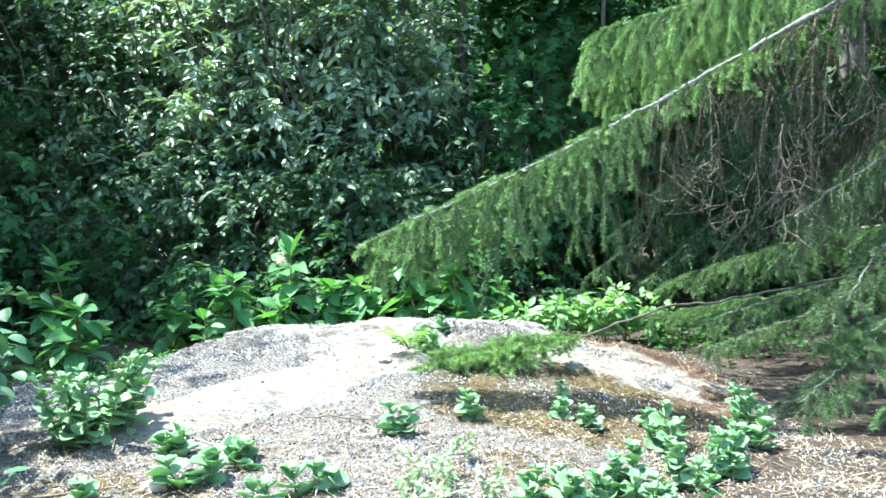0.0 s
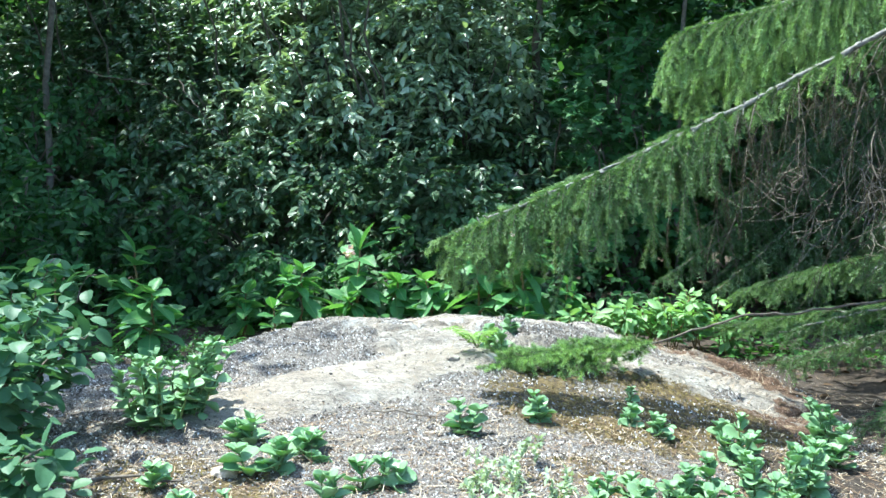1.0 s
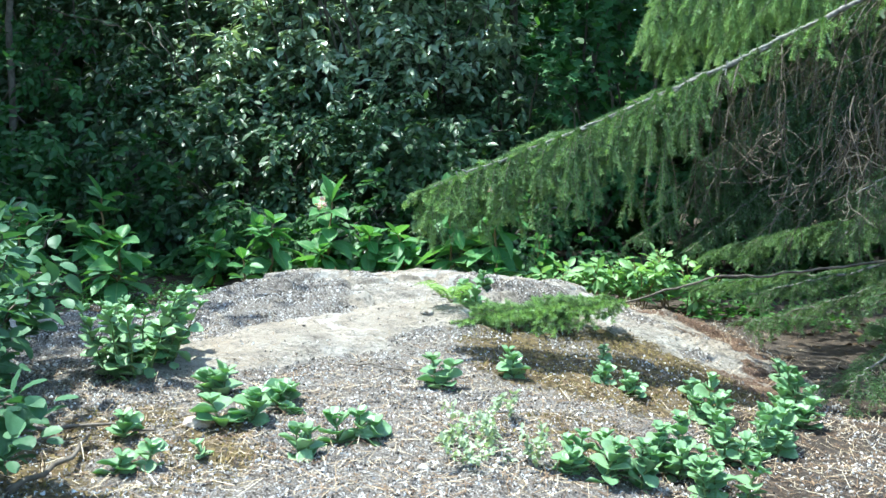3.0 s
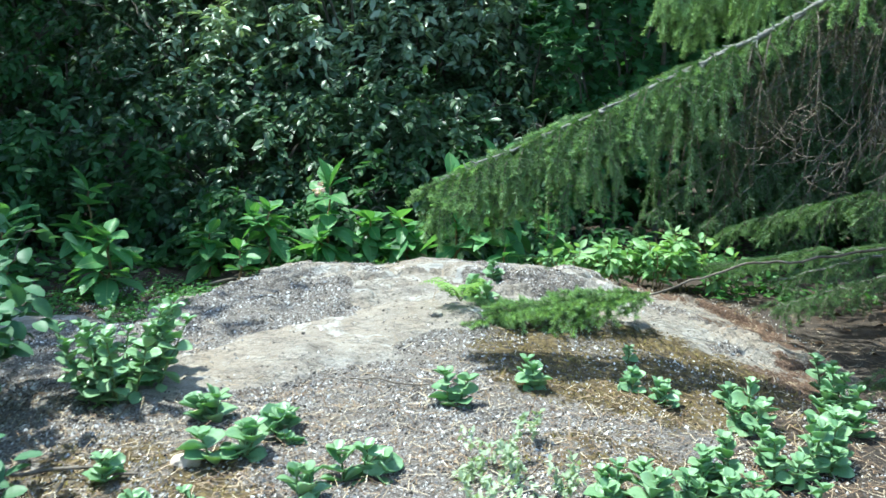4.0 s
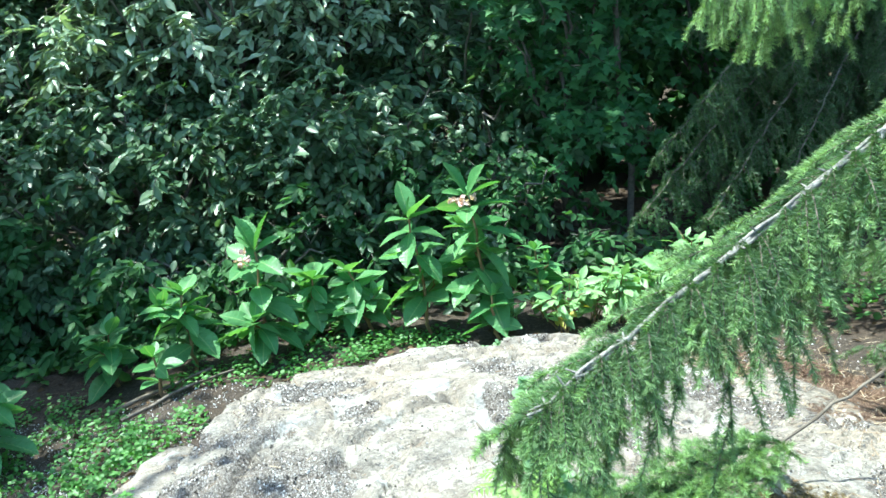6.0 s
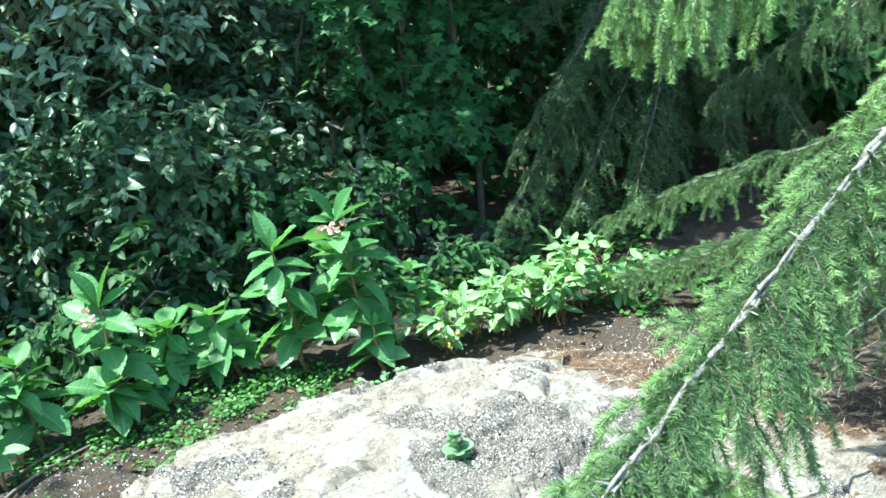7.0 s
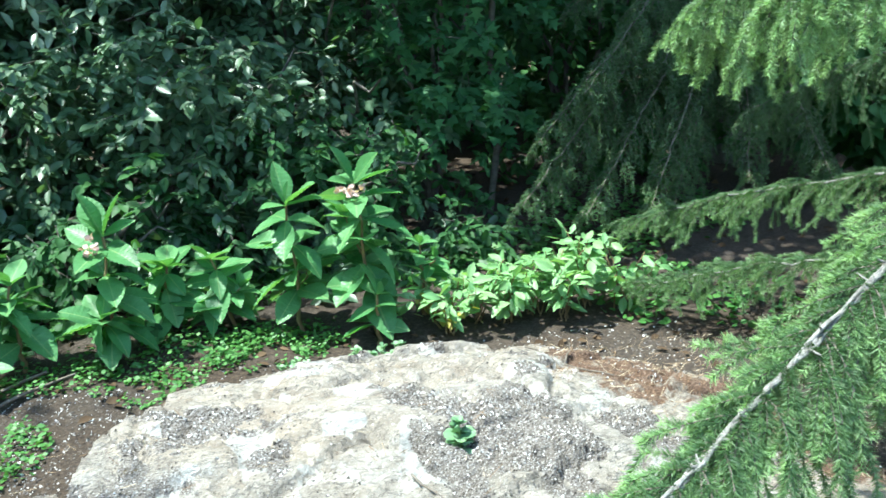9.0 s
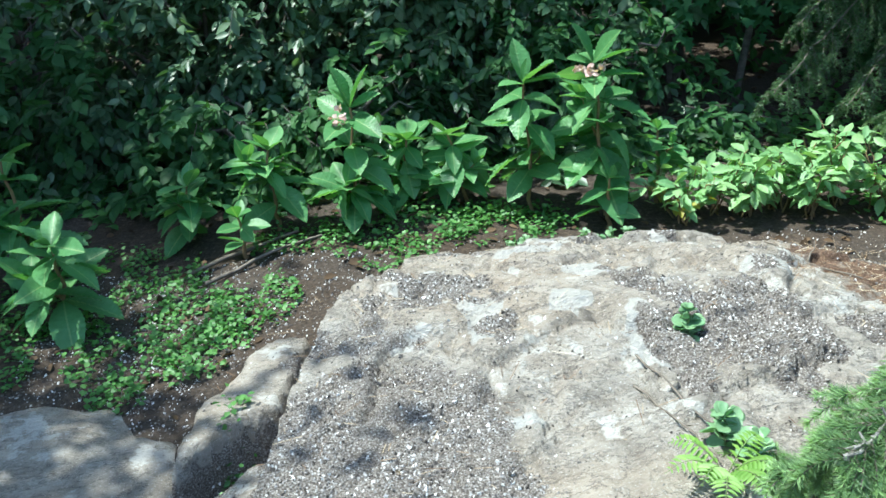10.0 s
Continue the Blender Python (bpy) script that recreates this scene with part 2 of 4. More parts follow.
LEAF_V = np.array([(0, 0, 0), (-0.36, 0.28, 0.07), (-0.40, 0.58, 0.05), (0, 1, -0.10), (0.40, 0.58, 0.05), (0.36, 0.28, 0.07), (0, 0.48, -0.03)])
LEAF_F = np.array([(0, 6, 1), (1, 6, 2), (2, 6, 3), (0, 5, 6), (5, 4, 6), (4, 3, 6)])
MAPLE_V = np.array([(0, 0, 0), (-0.50, 0.10, 0.02), (-0.24, 0.34, 0), (-0.62, 0.62, 0), (-0.20, 0.60, 0), (0, 1.05, -0.08), (0.20, 0.60, 0), (0.62, 0.62, 0), (0.24, 0.34, 0), (0.50, 0.10, 0.02), (0, 0.45, -0.02)])
MAPLE_F = np.array([(10, (i + 1) % 10, i) for i in range(10)])


def frames_from(ahead, up):
    ahead = ahead / (np.linalg.norm(ahead, axis=1)[:, None] + 1e-9)
    side = np.cross(ahead, up)
    side /= np.linalg.norm(side, axis=1)[:, None] + 1e-9
    return np.stack([side, ahead, np.cross(side, ahead)], 1)


def leaf_cloud(points, ahead, up, length, width, tv=LEAF_V, tf=LEAF_F):
    """Many leaves in one array pair: a template laid at each point, tip towards ahead, face towards up."""
    n = len(points)
    f = frames_from(ahead, up)
    shape = tv[None] * np.stack([length * width, length, length], 1)[:, None, :]
    v = np.einsum("nki,nij->nkj", shape, f) + points[:, None, :]
    faces = tf[None] + (np.arange(n) * len(tv))[:, None, None]
    return v.reshape(-1, 3), faces.reshape(-1, tf.shape[1])


def smooth(a, b, x):
    t = np.clip((x - a) / (b - a), 0, 1)
    return t * t * (3 - 2 * t)


def fractal(x, y, scale, seed=0.0, octaves=4):
    return noise.fractal(Vector((x * scale + seed, y * scale - seed, seed)), 0.9, 2.0, octaves)

# ---- ground and rock ----
def soil_height(x, y):
    z = 0.42 + 0.12 * smooth(3.9, 2.9, y) * smooth(-2.2, -1.2, x) * smooth(2.4, 0.6, x)
    z -= 0.46 * max(0.0, min(1.9 - y, 1.9)) * 1.0
    z -= 0.06 * smooth(-1.5, -2.1, x) * smooth(3.2, 4.0, y)
    far = max(0.0, math.hypot(x, y - 4) - 9)
    return z + 0.02 * fractal(x, y, 1.7, 3) + 0.34 * min(far, 14.0) * (1 if y > 2 else 0.3)


def oval(x, y):
    return math.hypot((x + 0.2) / 1.65, (y - 3.3) / 1.95)


def rock_base(x, y):
    z = 0.70 - 0.13 * (1 - math.exp(-((4.2 - y) / 1.2) ** 2))
    z -= 0.15 * (x + 0.3) ** 2 if x > -0.3 else 0.03 * (x + 0.3) ** 2
    if y > 4.5:
        z -= 0.20 * (y - 4.5) ** 2
    return z


SLAB = [(-1.62, 3.84), (-1.60, 4.13), (-1.53, 4.39), (-1.45, 4.46), (-1.31, 4.50), (-1.335, 4.28), (-1.35, 4.10), (-1.46, 4.06), (-1.55, 3.95)]


def inside(poly, x, y):
    """Distance to the outline of a polygon, positive within it."""
    best, odd = 9.0, False
    for (ax, ay), (bx, by) in zip(poly, poly[1:] + poly[:1]):
        ux, uy = bx - ax, by - ay
        k = min(1.0, max(0.0, ((x - ax) * ux + (y - ay) * uy) / (ux * ux + uy * uy)))
        best = min(best, math.hypot(x - ax - k * ux, y - ay - k * uy))
        if (ay > y) != (by > y) and x < ax + ux * (y - ay) / uy:
            odd = not odd
    return best if odd else -best


def split(x, y):
    """The drop beside the outcrop: a lower slab with broken edges, and a pocket of soil in front of it."""
    if x > -1.05 or y < 3.55:
        return 0.0
    rough = 0.014 * fractal(x, y, 9, 17, 3)
    side = smooth(0.012, -0.018, x - np.interp(y, (3.6, 3.86, 4.18, 4.48, 4.67, 4.86), (-1.36, -1.335, -1.315, -1.29, -1.20, -1.05)) + rough) * smooth(3.55, 3.75, y)
    slab = smooth(-0.010, 0.018, inside(SLAB, x, y) + rough)
    front = smooth(-0.02, 0.03, inside([(-1.50, 3.60), (-1.53, 3.80), (-1.42, 3.93), (-1.33, 3.95), (-1.33, 3.60)], x, y) + rough)
    return side * (0.27 - 0.205 * slab - 0.17 * front)


def rock_height(x, y):
    e = oval(x, y) + 0.035 * fractal(x, y, 2.3, 11)
    z = rock_base(x, y) + 0.022 * fractal(x, y, 2.2, 5) + 0.007 * fractal(x, y, 11, 8)
    ridge = abs(fractal(x + 0.4 * y, y, 3.4, 21))
    bare = smooth(3.5, 4.0, y) * smooth(-1.35, -1.15, x)
    z -= 0.030 * max(0.0, 1 - ridge * 7) * bare
    if bare > 0:
        d, pts = noise.voronoi(Vector((2.3 * (0.8 * x + 0.6 * y) + 0.25 * fractal(x, y, 3, 4), 4.2 * (0.8 * y - 0.6 * x) + 0.25 * fractal(x, y, 3, 6), 0.3)))
        step = math.sin(pts[0].x * 91.7 + pts[0].y * 47.3)
        z += bare * (0.021 * step - 0.026 * max(0.0, 1 - (d[1] - d[0]) * 13))
    z += 0.030 * tongue(x, y)
    z -= split(x, y)
    if y > 3.3 or x < -1.3:
        z -= 0.34 * smooth(0.96, 1.05, e)
    else:
        z -= 0.20 * smooth(1.02, 1.25, e)
    z -= 0.46 * max(0.0, 1.9 - y) + 0.12 * smooth(1.75, 1.4, y + 0.15 * fractal(x, y, 2.0, 77))
    return z


def tongue(x, y):
    """The bare ridge of stone that runs up the front of the outcrop."""
    s = np.clip(((x + 1.06) * 0.74 + (y - 2.95) * 0.80) / 1.19, 0, 1)
    d = math.hypot(x + 1.06 - 0.74 * s, y - 2.95 - 0.80 * s)
    return float(smooth(0.24, 0.10, d + 0.08 * fractal(x, y, 4, 2)))


def litter_at(x, y):
    n = fractal(x, y, 1.5, 31, 3)
    front = max(smooth(3.85, 3.4, y + 0.15 * x), smooth(1.15, 0.75, math.hypot((x + 1.06) / 0.36, (y - 3.72) / 0.5)))
    v = max((0.80 + 0.35 * n) * front, -0.02 + 1.0 * n)
    v = max(v, 0.85 * smooth(0.20, 0.42, fractal(x, y, 4.5, 33, 4)))
    pool = math.hypot((x + 0.04) / 0.20, (y - 4.24) / 0.30) + 0.5 * fractal(x, y, 5, 35, 3)
    v = max(v, smooth(1.15, 0.7, pool))
    v = max(v, smooth(0.16, 0.06, math.hypot(x + 0.86, (y - 4.62) * 1.3)))
    v = max(v, smooth(0.32, 0.15, math.hypot((x + 1.02) * 0.8, (y - 3.55))))
    v -= 0.9 * smooth(1.15, 0.8, math.hypot((x + 0.55) / 0.19, (y - 4.02) / 0.52))
    v = max(v, smooth(0.05, 0.02, abs(x + 0.27 + 0.04 * math.sin(7 * y))) * smooth(3.6, 3.75, y) * smooth(4.5, 4.35, y))
    return float(np.clip(v - 0.95 * tongue(x, y) + 5 * split(x, y) * (split(x, y) > 0.12), 0, 1))


def moss_at(x, y):
    a = smooth(0.72, 0.40, math.hypot((x - 0.30) / 1.0, (y - 3.25) / 0.75))
    b = smooth(0.6, 0.3, math.hypot((x + 0.95) / 0.7, (y - 2.25) / 0.8))
    c = smooth(0.5, 0.2, math.hypot((x - 0.1) / 0.9, (y - 2.6) / 0.5))
    return float(np.clip(max(a, 0.9 * b, 0.7 * c) * (0.95 + 0.7 * fractal(x, y, 2.6, 44, 3)), 0, 1))


PALE_SPOTS = ((-0.81, 4.34, 0.055, 0.14), (-0.45, 4.61, 0.10, 0.05), (-0.56, 4.40, 0.06, 0.06), (-1.02, 4.26, 0.045, 0.025), (-0.36, 4.22, 0.05, 0.14), (-0.76, 3.88, 0.07, 0.04), (-0.62, 4.85, 0.12, 0.03), (-0.70, 4.70, 0.04, 0.03), (-0.95, 4.68, 0.03, 0.05), (0.10, 4.62, 0.09, 0.05))


def pale_at(x, y):
    """Patches of clean, freshly split stone."""
    n = 0.75 * fractal(x, y, 8, 13, 4)
    return float(max(smooth(1.35, 0.75, math.hypot((x - a) / c, (y - b) / d) + n) for a, b, c, d in PALE_SPOTS))


def duff_at(x, y):
    d = smooth(0.25, 0.8, x) * (0.55 + 0.7 * fractal(x, y, 2.0, 51, 3))
    d = max(d, smooth(0.02, 0.4, x) * smooth(4.3, 4.6, y) * (0.55 + 0.8 * fractal(x, y, 3.0, 52, 3)))
    return float(np.clip(d, 0, 1))


def sheet(xs, ys, height):
    z = [[height(x, y) for x in xs] for y in ys]
    gx, gy = np.meshgrid(xs, ys)
    v = np.stack([gx.ravel(), gy.ravel(), np.array(z).ravel()], 1)
    w = len(xs)
    i, j = np.meshgrid(np.arange(len(ys) - 1), np.arange(w - 1), indexing="ij")
    f = np.stack([i * w + j, i * w + j + 1, (i + 1) * w + j + 1, (i + 1) * w + j], -1).reshape(-1, 4)
    return v, f


spread = lambda lo, hi, mid0, mid1, fine: np.concatenate([np.linspace(lo, mid0, 14)[:-1], np.arange(mid0, mid1, fine), np.linspace(mid1, hi, 14)])
v, f = sheet(spread(-60, 60, -5.0, 4.0, 0.06), spread(-50, 70, -0.5, 9.5, 0.06), soil_height)
ground = tagged(new("ground", np_mesh("ground", v, f, SOIL)), "dark brown forest soil with dead leaves and roots", "ground", kind="structure")

GRID = 0.012
xs, ys = np.arange(-2.2, 1.9, GRID), np.arange(1.2, 5.6, GRID)
v, f = sheet(xs, ys, rock_height)
cover = {k: [fn(x, y) for x, y, _ in v] for k, fn in (("litter", litter_at), ("moss", moss_at), ("duff", duff_at), ("pale", pale_at))}
rock = tagged(new("rock_outcrop", np_mesh("rock_outcrop", v, f, ROCK, attr=cover)), "low pale granite outcrop strewn with grit and moss", "rock", kind="structure")


ROCK_Z = v[:, 2].reshape(len(ys), len(xs))
COVER = {k: np.array(c).reshape(len(ys), len(xs)) for k, c in cover.items()}


def on_rock(x, y):
    return -2.19 < x < 1.86 and 1.21 < y < 5.57


def cell(table, x, y):
    """A value of the rock's grid at a place, blended between its corners."""
    u, w = (x + 2.2) / GRID, (y - 1.2) / GRID
    i, j = int(w), int(u)
    a, b = w - i, u - j
    return table[i, j] * (1 - a) * (1 - b) + table[i + 1, j] * a * (1 - b) + table[i, j + 1] * (1 - a) * b + table[i + 1, j + 1] * a * b


def floor_height(x, y):
    """The height of whatever lies on top there."""
    return max(soil_height(x, y), cell(ROCK_Z, x, y) if on_rock(x, y) else -9.0)


def covered(name, x, y):
    return cell(COVER[name], x, y) if on_rock(x, y) else 0.0

# ---- loose stones ----
def boulder(name, x, y, sx, sy, sz, turn, label, mat=None, seed=0.0, sink=0.35):
    bm = bmesh.new()
    bmesh.ops.create_icosphere(bm, subdivisions=4, radius=1.0)
    for vert in bm.verts:
        c = vert.co
        k = 1 + 0.22 * noise.fractal(c * 1.3 + Vector((seed, 0, 0)), 1.0, 2.0, 4) + 0.04 * noise.fractal(c * 6, 1.0, 2.0, 3)
        c *= k
        c.z = min(c.z, 0.55 + 0.25 * (c.z - 0.55)) if c.z > 0.55 else c.z
        vert.co = (c.x * sx, c.y * sy, c.z * sz)
    me = bpy.data.meshes.new(name)
    bm.to_mesh(me)
    bm.free()
    me.materials.append(mat or ROCK)
    me.polygons.foreach_set("use_smooth", np.full(len(me.polygons), True))
    ob = new(name, me)
    ob.matrix_basis = pose(x, y, floor_height(x, y) + sz * (0.5 - sink), 0, 0, turn)
    return tagged(ob, label, "rock")


boulder("boulder", -2.08, 4.02, 0.50, 0.40, 0.22, 12, "low flat grey-brown boulder half sunk in the soil", seed=2.0, sink=0.75)
boulder("boulder", -2.75, 4.45, 0.42, 0.22, 0.13, -10, "dark shaded boulder at the edge of the soil", seed=7.0, sink=0.7)
boulder("stone", -0.84, 2.43, 0.032, 0.024, 0.024, 30, "small pinkish broken stone lying on the litter", PINK_STONE, 4.0)
boulder("stone", -0.415, 3.5, 0.024, 0.034, 0.012, 20, "small pale flat stone on the outcrop", None, 5.0)
boulder("stone", -0.37, 3.99, 0.024, 0.045, 0.02, -25, "pale knobbly stone lying on the grit", None, 6.0)


# ---- grit, dry needles and dead leaves ----
def scatter(n, box, want):
    out = []
    x0, y0, x1, y1 = box
    p = rng.uniform((x0, y0), (x1, y1), (n, 2))
    keep = rng.uniform(0, 1, n)
    for (x, y), k in zip(p, keep):
        if k < want(x, y):
            out.append((x, y, floor_height(x, y)))
    return np.array(out)


TETRA = np.array([(-0.5, -0.35, -0.3), (0.5, -0.3, -0.25), (0.05, 0.5, -0.3), (0.1, 0.0, 0.45), (-0.25, 0.1, 0.35)])
TETRA_F = np.array([(0, 1, 3), (1, 2, 3), (2, 4, 3), (2, 0, 4), (0, 3, 4)])


def chips():
    p = scatter(240000, (-2.4, 1.9, 1.1, 5.4), lambda x, y: max(0.045, (covered('litter', x, y) - 0.3) * 1.4 * (1 - 0.6 * covered('moss', x, y)) * (1 - 0.7 * covered('duff', x, y))) * (0.6 + 0.9 * fractal(x, y, 6, 61, 2)) if oval(x, y) < 1 else 0.08 + 0.16 * smooth(-1.0, -1.4, x))
    n = len(p)
    size = rng.gamma(4.0, 0.0013, n) + 0.0032
    ahead = rng.normal(0, 1, (n, 3)) * (1, 1, 0.3)
    up = rng.normal(0, 0.5, (n, 3)) + (0, 0, 1)
    v, f = leaf_cloud(p + (0, 0, 0.001), ahead, up, size, rng.uniform(0.35, 0.8, n), TETRA, TETRA_F)
    tagged(new("grit", np_mesh("grit", v, f, CHIPS, smooth=False)), "pale and dark stone grit strewn over the rock", "gravel", kind="stuff")


def straws():
    p = scatter(42000, (-1.9, 1.8, 1.6, 5.2), lambda x, y: (1 - 0.9 * tongue(x, y)) * (0.9 * smooth(3.5, 2.7, y) + 0.5 * covered('duff', x, y) * (x > 0.1) + 0.05) * smooth(1.75, 1.2, abs(x + 0.15) + 0.3 * fractal(x, y, 2, 91)) * smooth(1.85, 2.2, y))
    n = len(p)
    sv = np.array([(-0.5, 0, 0), (0.5, 0, 0), (0.5, 1, 0.02), (-0.5, 1, 0.02)])
    length = rng.gamma(4.0, 0.007, n) + 0.008
    ahead = rng.normal(0, 1, (n, 3)) * (1, 1, 0.22)
    v, f = leaf_cloud(p + (0, 0, 0.005), ahead, rng.normal(0, 0.3, (n, 3)) + (0, 0, 1), length, 0.0016 / length, sv, np.array([(0, 1, 2, 3)]))
    tagged(new("dry_needles", np_mesh("dry_needles", v, f, STRAW)), "fallen tan needles and dry grass stalks", "litter", kind="stuff")


def dead_leaves():
    p = scatter(3000, (-4.5, 3.4, 2.6, 8.5), lambda x, y: 0.002 if oval(x, y) < 1 else 0.65)
    n = len(p)
    v, f = leaf_cloud(p + (0, 0, 0.008), rng.normal(0, 1, (n, 3)) * (1, 1, 0.2), rng.normal(0, 0.35, (n, 3)) + (0, 0, 1), rng.uniform(0.025, 0.06, n), rng.uniform(0.5, 0.9, n))
    tagged(new("dead_leaves", np_mesh("dead_leaves", v, f, BROWN_LEAF)), "brown dead leaves lying on the soil", "litter", kind="stuff")


def moss_tufts():
    p = scatter(60000, (-1.6, 1.9, 1.2, 4.2), lambda x, y: (covered("moss", x, y) > 0.42) * 0.8 * (fractal(x, y, 7, 81, 3) > -0.1))
    n = len(p)
    v, f = leaf_cloud(p, rng.normal(0, 0.7, (n, 3)) + (0, 0, 0.8), rng.normal(0, 1, (n, 3)), rng.uniform(0.006, 0.015, n), np.full(n, 0.35), np.array([(-0.5, 0, 0), (0.5, 0, 0), (0, 1, 0.1)]), np.array([(0, 1, 2)]))
    tagged(new("moss", np_mesh("moss", v, f, MOSS)), "golden-brown and olive moss on the stone", "moss", kind="stuff")


chips(), straws(), dead_leaves(), moss_tufts()


def twig(pts, r, label):
    pts = [(x, y, floor_height(x, y) + h) for x, y, h in pts]
    o = Vector(pts[0])
    fine = np.concatenate([bend(a, b, 0, 0.004, 5)[:-1] for a, b in zip(pts[:-1], pts[1:])] + [np.array([pts[-1]])])
    v, f = tubes([(fine - np.array(o), r, r * 0.5)], 5)
    ob = new("twig", np_mesh("twig", v, f, DEAD))
    ob.location = o
    tagged(ob, label, "twig", "fallen twigs")


twig([(-0.42, 4.12, 0.01), (-0.36, 3.92, 0.012), (-0.31, 3.78, 0.01)], 0.004, "thin grey fallen twig lying on the grit")
twig([(-0.45, 4.0, 0.01), (-0.37, 3.8, 0.012), (-0.34, 3.66, 0.01)], 0.0035, "thin grey fallen twig lying on the grit")
twig([(0.22, 4.98, 0.012), (0.30, 4.8, 0.02), (0.42, 4.66, 0.012)], 0.005, "crooked brown twig on the outcrop")
twig([(0.30, 4.8, 0.02), (0.36, 4.9, 0.04)], 0.004, "crooked brown twig on the outcrop")
twig([(-1.35, 2.3, 0.02), (-1.1, 2.36, 0.03), (-0.9, 2.33, 0.02)], 0.006, "dry brown twig on the mossy litter")
twig([(-1.02, 1.95, 0.02), (-1.0, 2.15, 0.03), (-1.06, 2.33, 0.02)], 0.007, "dark dry twig on the mossy litter")
twig([(-1.95, 5.33, 0.02), (-1.75, 5.42, 0.03), (-1.52, 5.52, 0.04)], 0.012, "dark root lying on the soil")
twig([(-1.85, 5.22, 0.02), (-1.62, 5.36, 0.03), (-1.42, 5.5, 0.03)], 0.010, "dark root lying on the soil")
twig([(-0.6, 3.0, 0.012), (-0.42, 2.92, 0.02), (-0.3, 2.95, 0.01)], 0.003, "pale dry stalk on the litter")


# ---- leaves that can be told apart ----
def leaf_mesh(name, mat, width, curve=0.15, fold=0.1, teeth=0.0, round_tip=0.0, rows=9):
    """One leaf a metre long along y, folded at its midrib, its tip bent down."""
    v, f = [], []
    for i in range(rows + 1):
        s = i / rows
        w = 0.5 * width * math.sin(math.pi * s ** 1.05) ** 0.9 + 0.004
        if round_tip:
            w = 0.5 * width * math.sin(math.pi * s ** 0.9) ** 0.55 + 0.004
        w *= 1 + teeth * (1 if i % 2 else -1)
        z = -curve * s * s
        for k, h in ((-1, 1.0), (-0.5, 0.62), (0, 0), (0.5, 0.62), (1, 1.0)):
            v.append((w * k, s, z + fold * w * h * 2 + 0.012 * math.sin(i * 2.4 + k * 2)))
    for i in range(rows):
        for k in range(4):
            a = i * 5 + k
            f.append((a, a + 1, a + 6, a + 5))
    return np_mesh(name, np.array(v), np.array(f), mat)


def thick_leaf(name, mat):
    """A fleshy, spoon-shaped stonecrop leaf with thickness."""
    v, f, rows, ring = [], [], 7, 8
    for i in range(rows + 1):
        s = i / rows
        w = 0.41 * math.sin(math.pi * (0.07 + 0.86 * s ** 1.35)) ** 0.7 + 0.01 if i < rows else 0.05
        for k in range(ring):
            a = 2 * math.pi * k / ring
            cup = 0.35 * (w * math.cos(a)) ** 2 / 0.31
            v.append((w * math.cos(a), s, 0.035 * math.sin(a) * (1 - 0.4 * s) + cup + 0.10 * s * s))
    for i in range(rows):
        for k in range(ring):
            f.append((i * ring + k, i * ring + (k + 1) % ring, (i + 1) * ring + (k + 1) % ring, (i + 1) * ring + k))
    return np_mesh(name, np.array(v), np.array(f), mat)


BALSAM = [leaf_mesh("balsam_leaf", BALSAM_LEAF, 0.50, c, fo, 0.03, rows=26) for c, fo in ((0.20, 0.12), (0.38, 0.14), (0.08, 0.16))]
BRAMBLE = [leaf_mesh("bramble_leaf", BUSH_LEAF, 0.46, c, 0.12, 0.07, rows=10) for c in (0.1, 0.25)]
ROUND = [leaf_mesh("round_leaf", SNOWBERRY_LEAF, 0.74, c, 0.10, 0.0, 0.6, rows=8) for c in (0.08, 0.25)]
YELLOWED = [leaf_mesh("yellowed_leaf", YELLOW_LEAF, 0.5, 0.2, 0.14)]
SEDUM = [thick_leaf("stonecrop_leaf", SEDUM_LEAF)]


def lay(x, y, z, heading, pitch, roll, size):
    return Matrix.Translation((x, y, z)) @ Euler((radians(pitch), radians(roll), radians(heading)), "XYZ").to_matrix().to_4x4() @ Matrix.Scale(size, 4)


def sedum(x, y, height, stems, leaf, label, rings=5, spread_r=0.05, tilt=0.2):
    z = floor_height(x, y)
    root = thing("stonecrop", x, y, z - 0.004, label, "plant", "stonecrops on the outcrop")
    r = random.Random(int(x * 1000) * 7 + int(y * 1000))
    for s in range(stems):
        a, d = r.uniform(0, 6.28), spread_r * math.sqrt(r.random()) if stems > 1 else 0
        bx, by = d * math.cos(a), d * math.sin(a)
        dz = floor_height(x + bx, y + by) - z
        h = height * r.uniform(0.5, 1.05)
        tx, ty = bx + h * tilt * math.cos(a) + r.gauss(0, 0.01), by + h * tilt * math.sin(a) + r.gauss(0, 0.01)
        pts = bend((bx, by, dz - 0.004), (tx, ty, dz + h), 0, 0.002, 6)
        v, f = tubes([(pts, 0.0035, 0.002)], 5)
        part("stem", np_mesh("stem", v, f, STEM), root)
        turn = r.uniform(0, 360)
        for k in range(rings):
            u = (k + 0.6) / rings
            px, py, pz = [np.interp(u, np.linspace(0, 1, 6), pts[:, c]) for c in range(3)]
            size = leaf * (0.65 + 0.5 * math.sin(math.pi * min(u * 0.9 + 0.12, 1))) * r.uniform(0.85, 1.15)
            for side in (0, 180):
                part("leaf", SEDUM[0], root, lay(px, py, pz, turn + 90 * k + side + r.gauss(0, 22), 2 + 30 * u ** 2 + r.gauss(0, 18), r.gauss(0, 20), size))
        for side in (0, 120, 240):
            part("leaf", SEDUM[0], root, lay(tx, ty, dz + h, turn + side, 26 + r.gauss(0, 10), 0, leaf * 0.62))
    return root


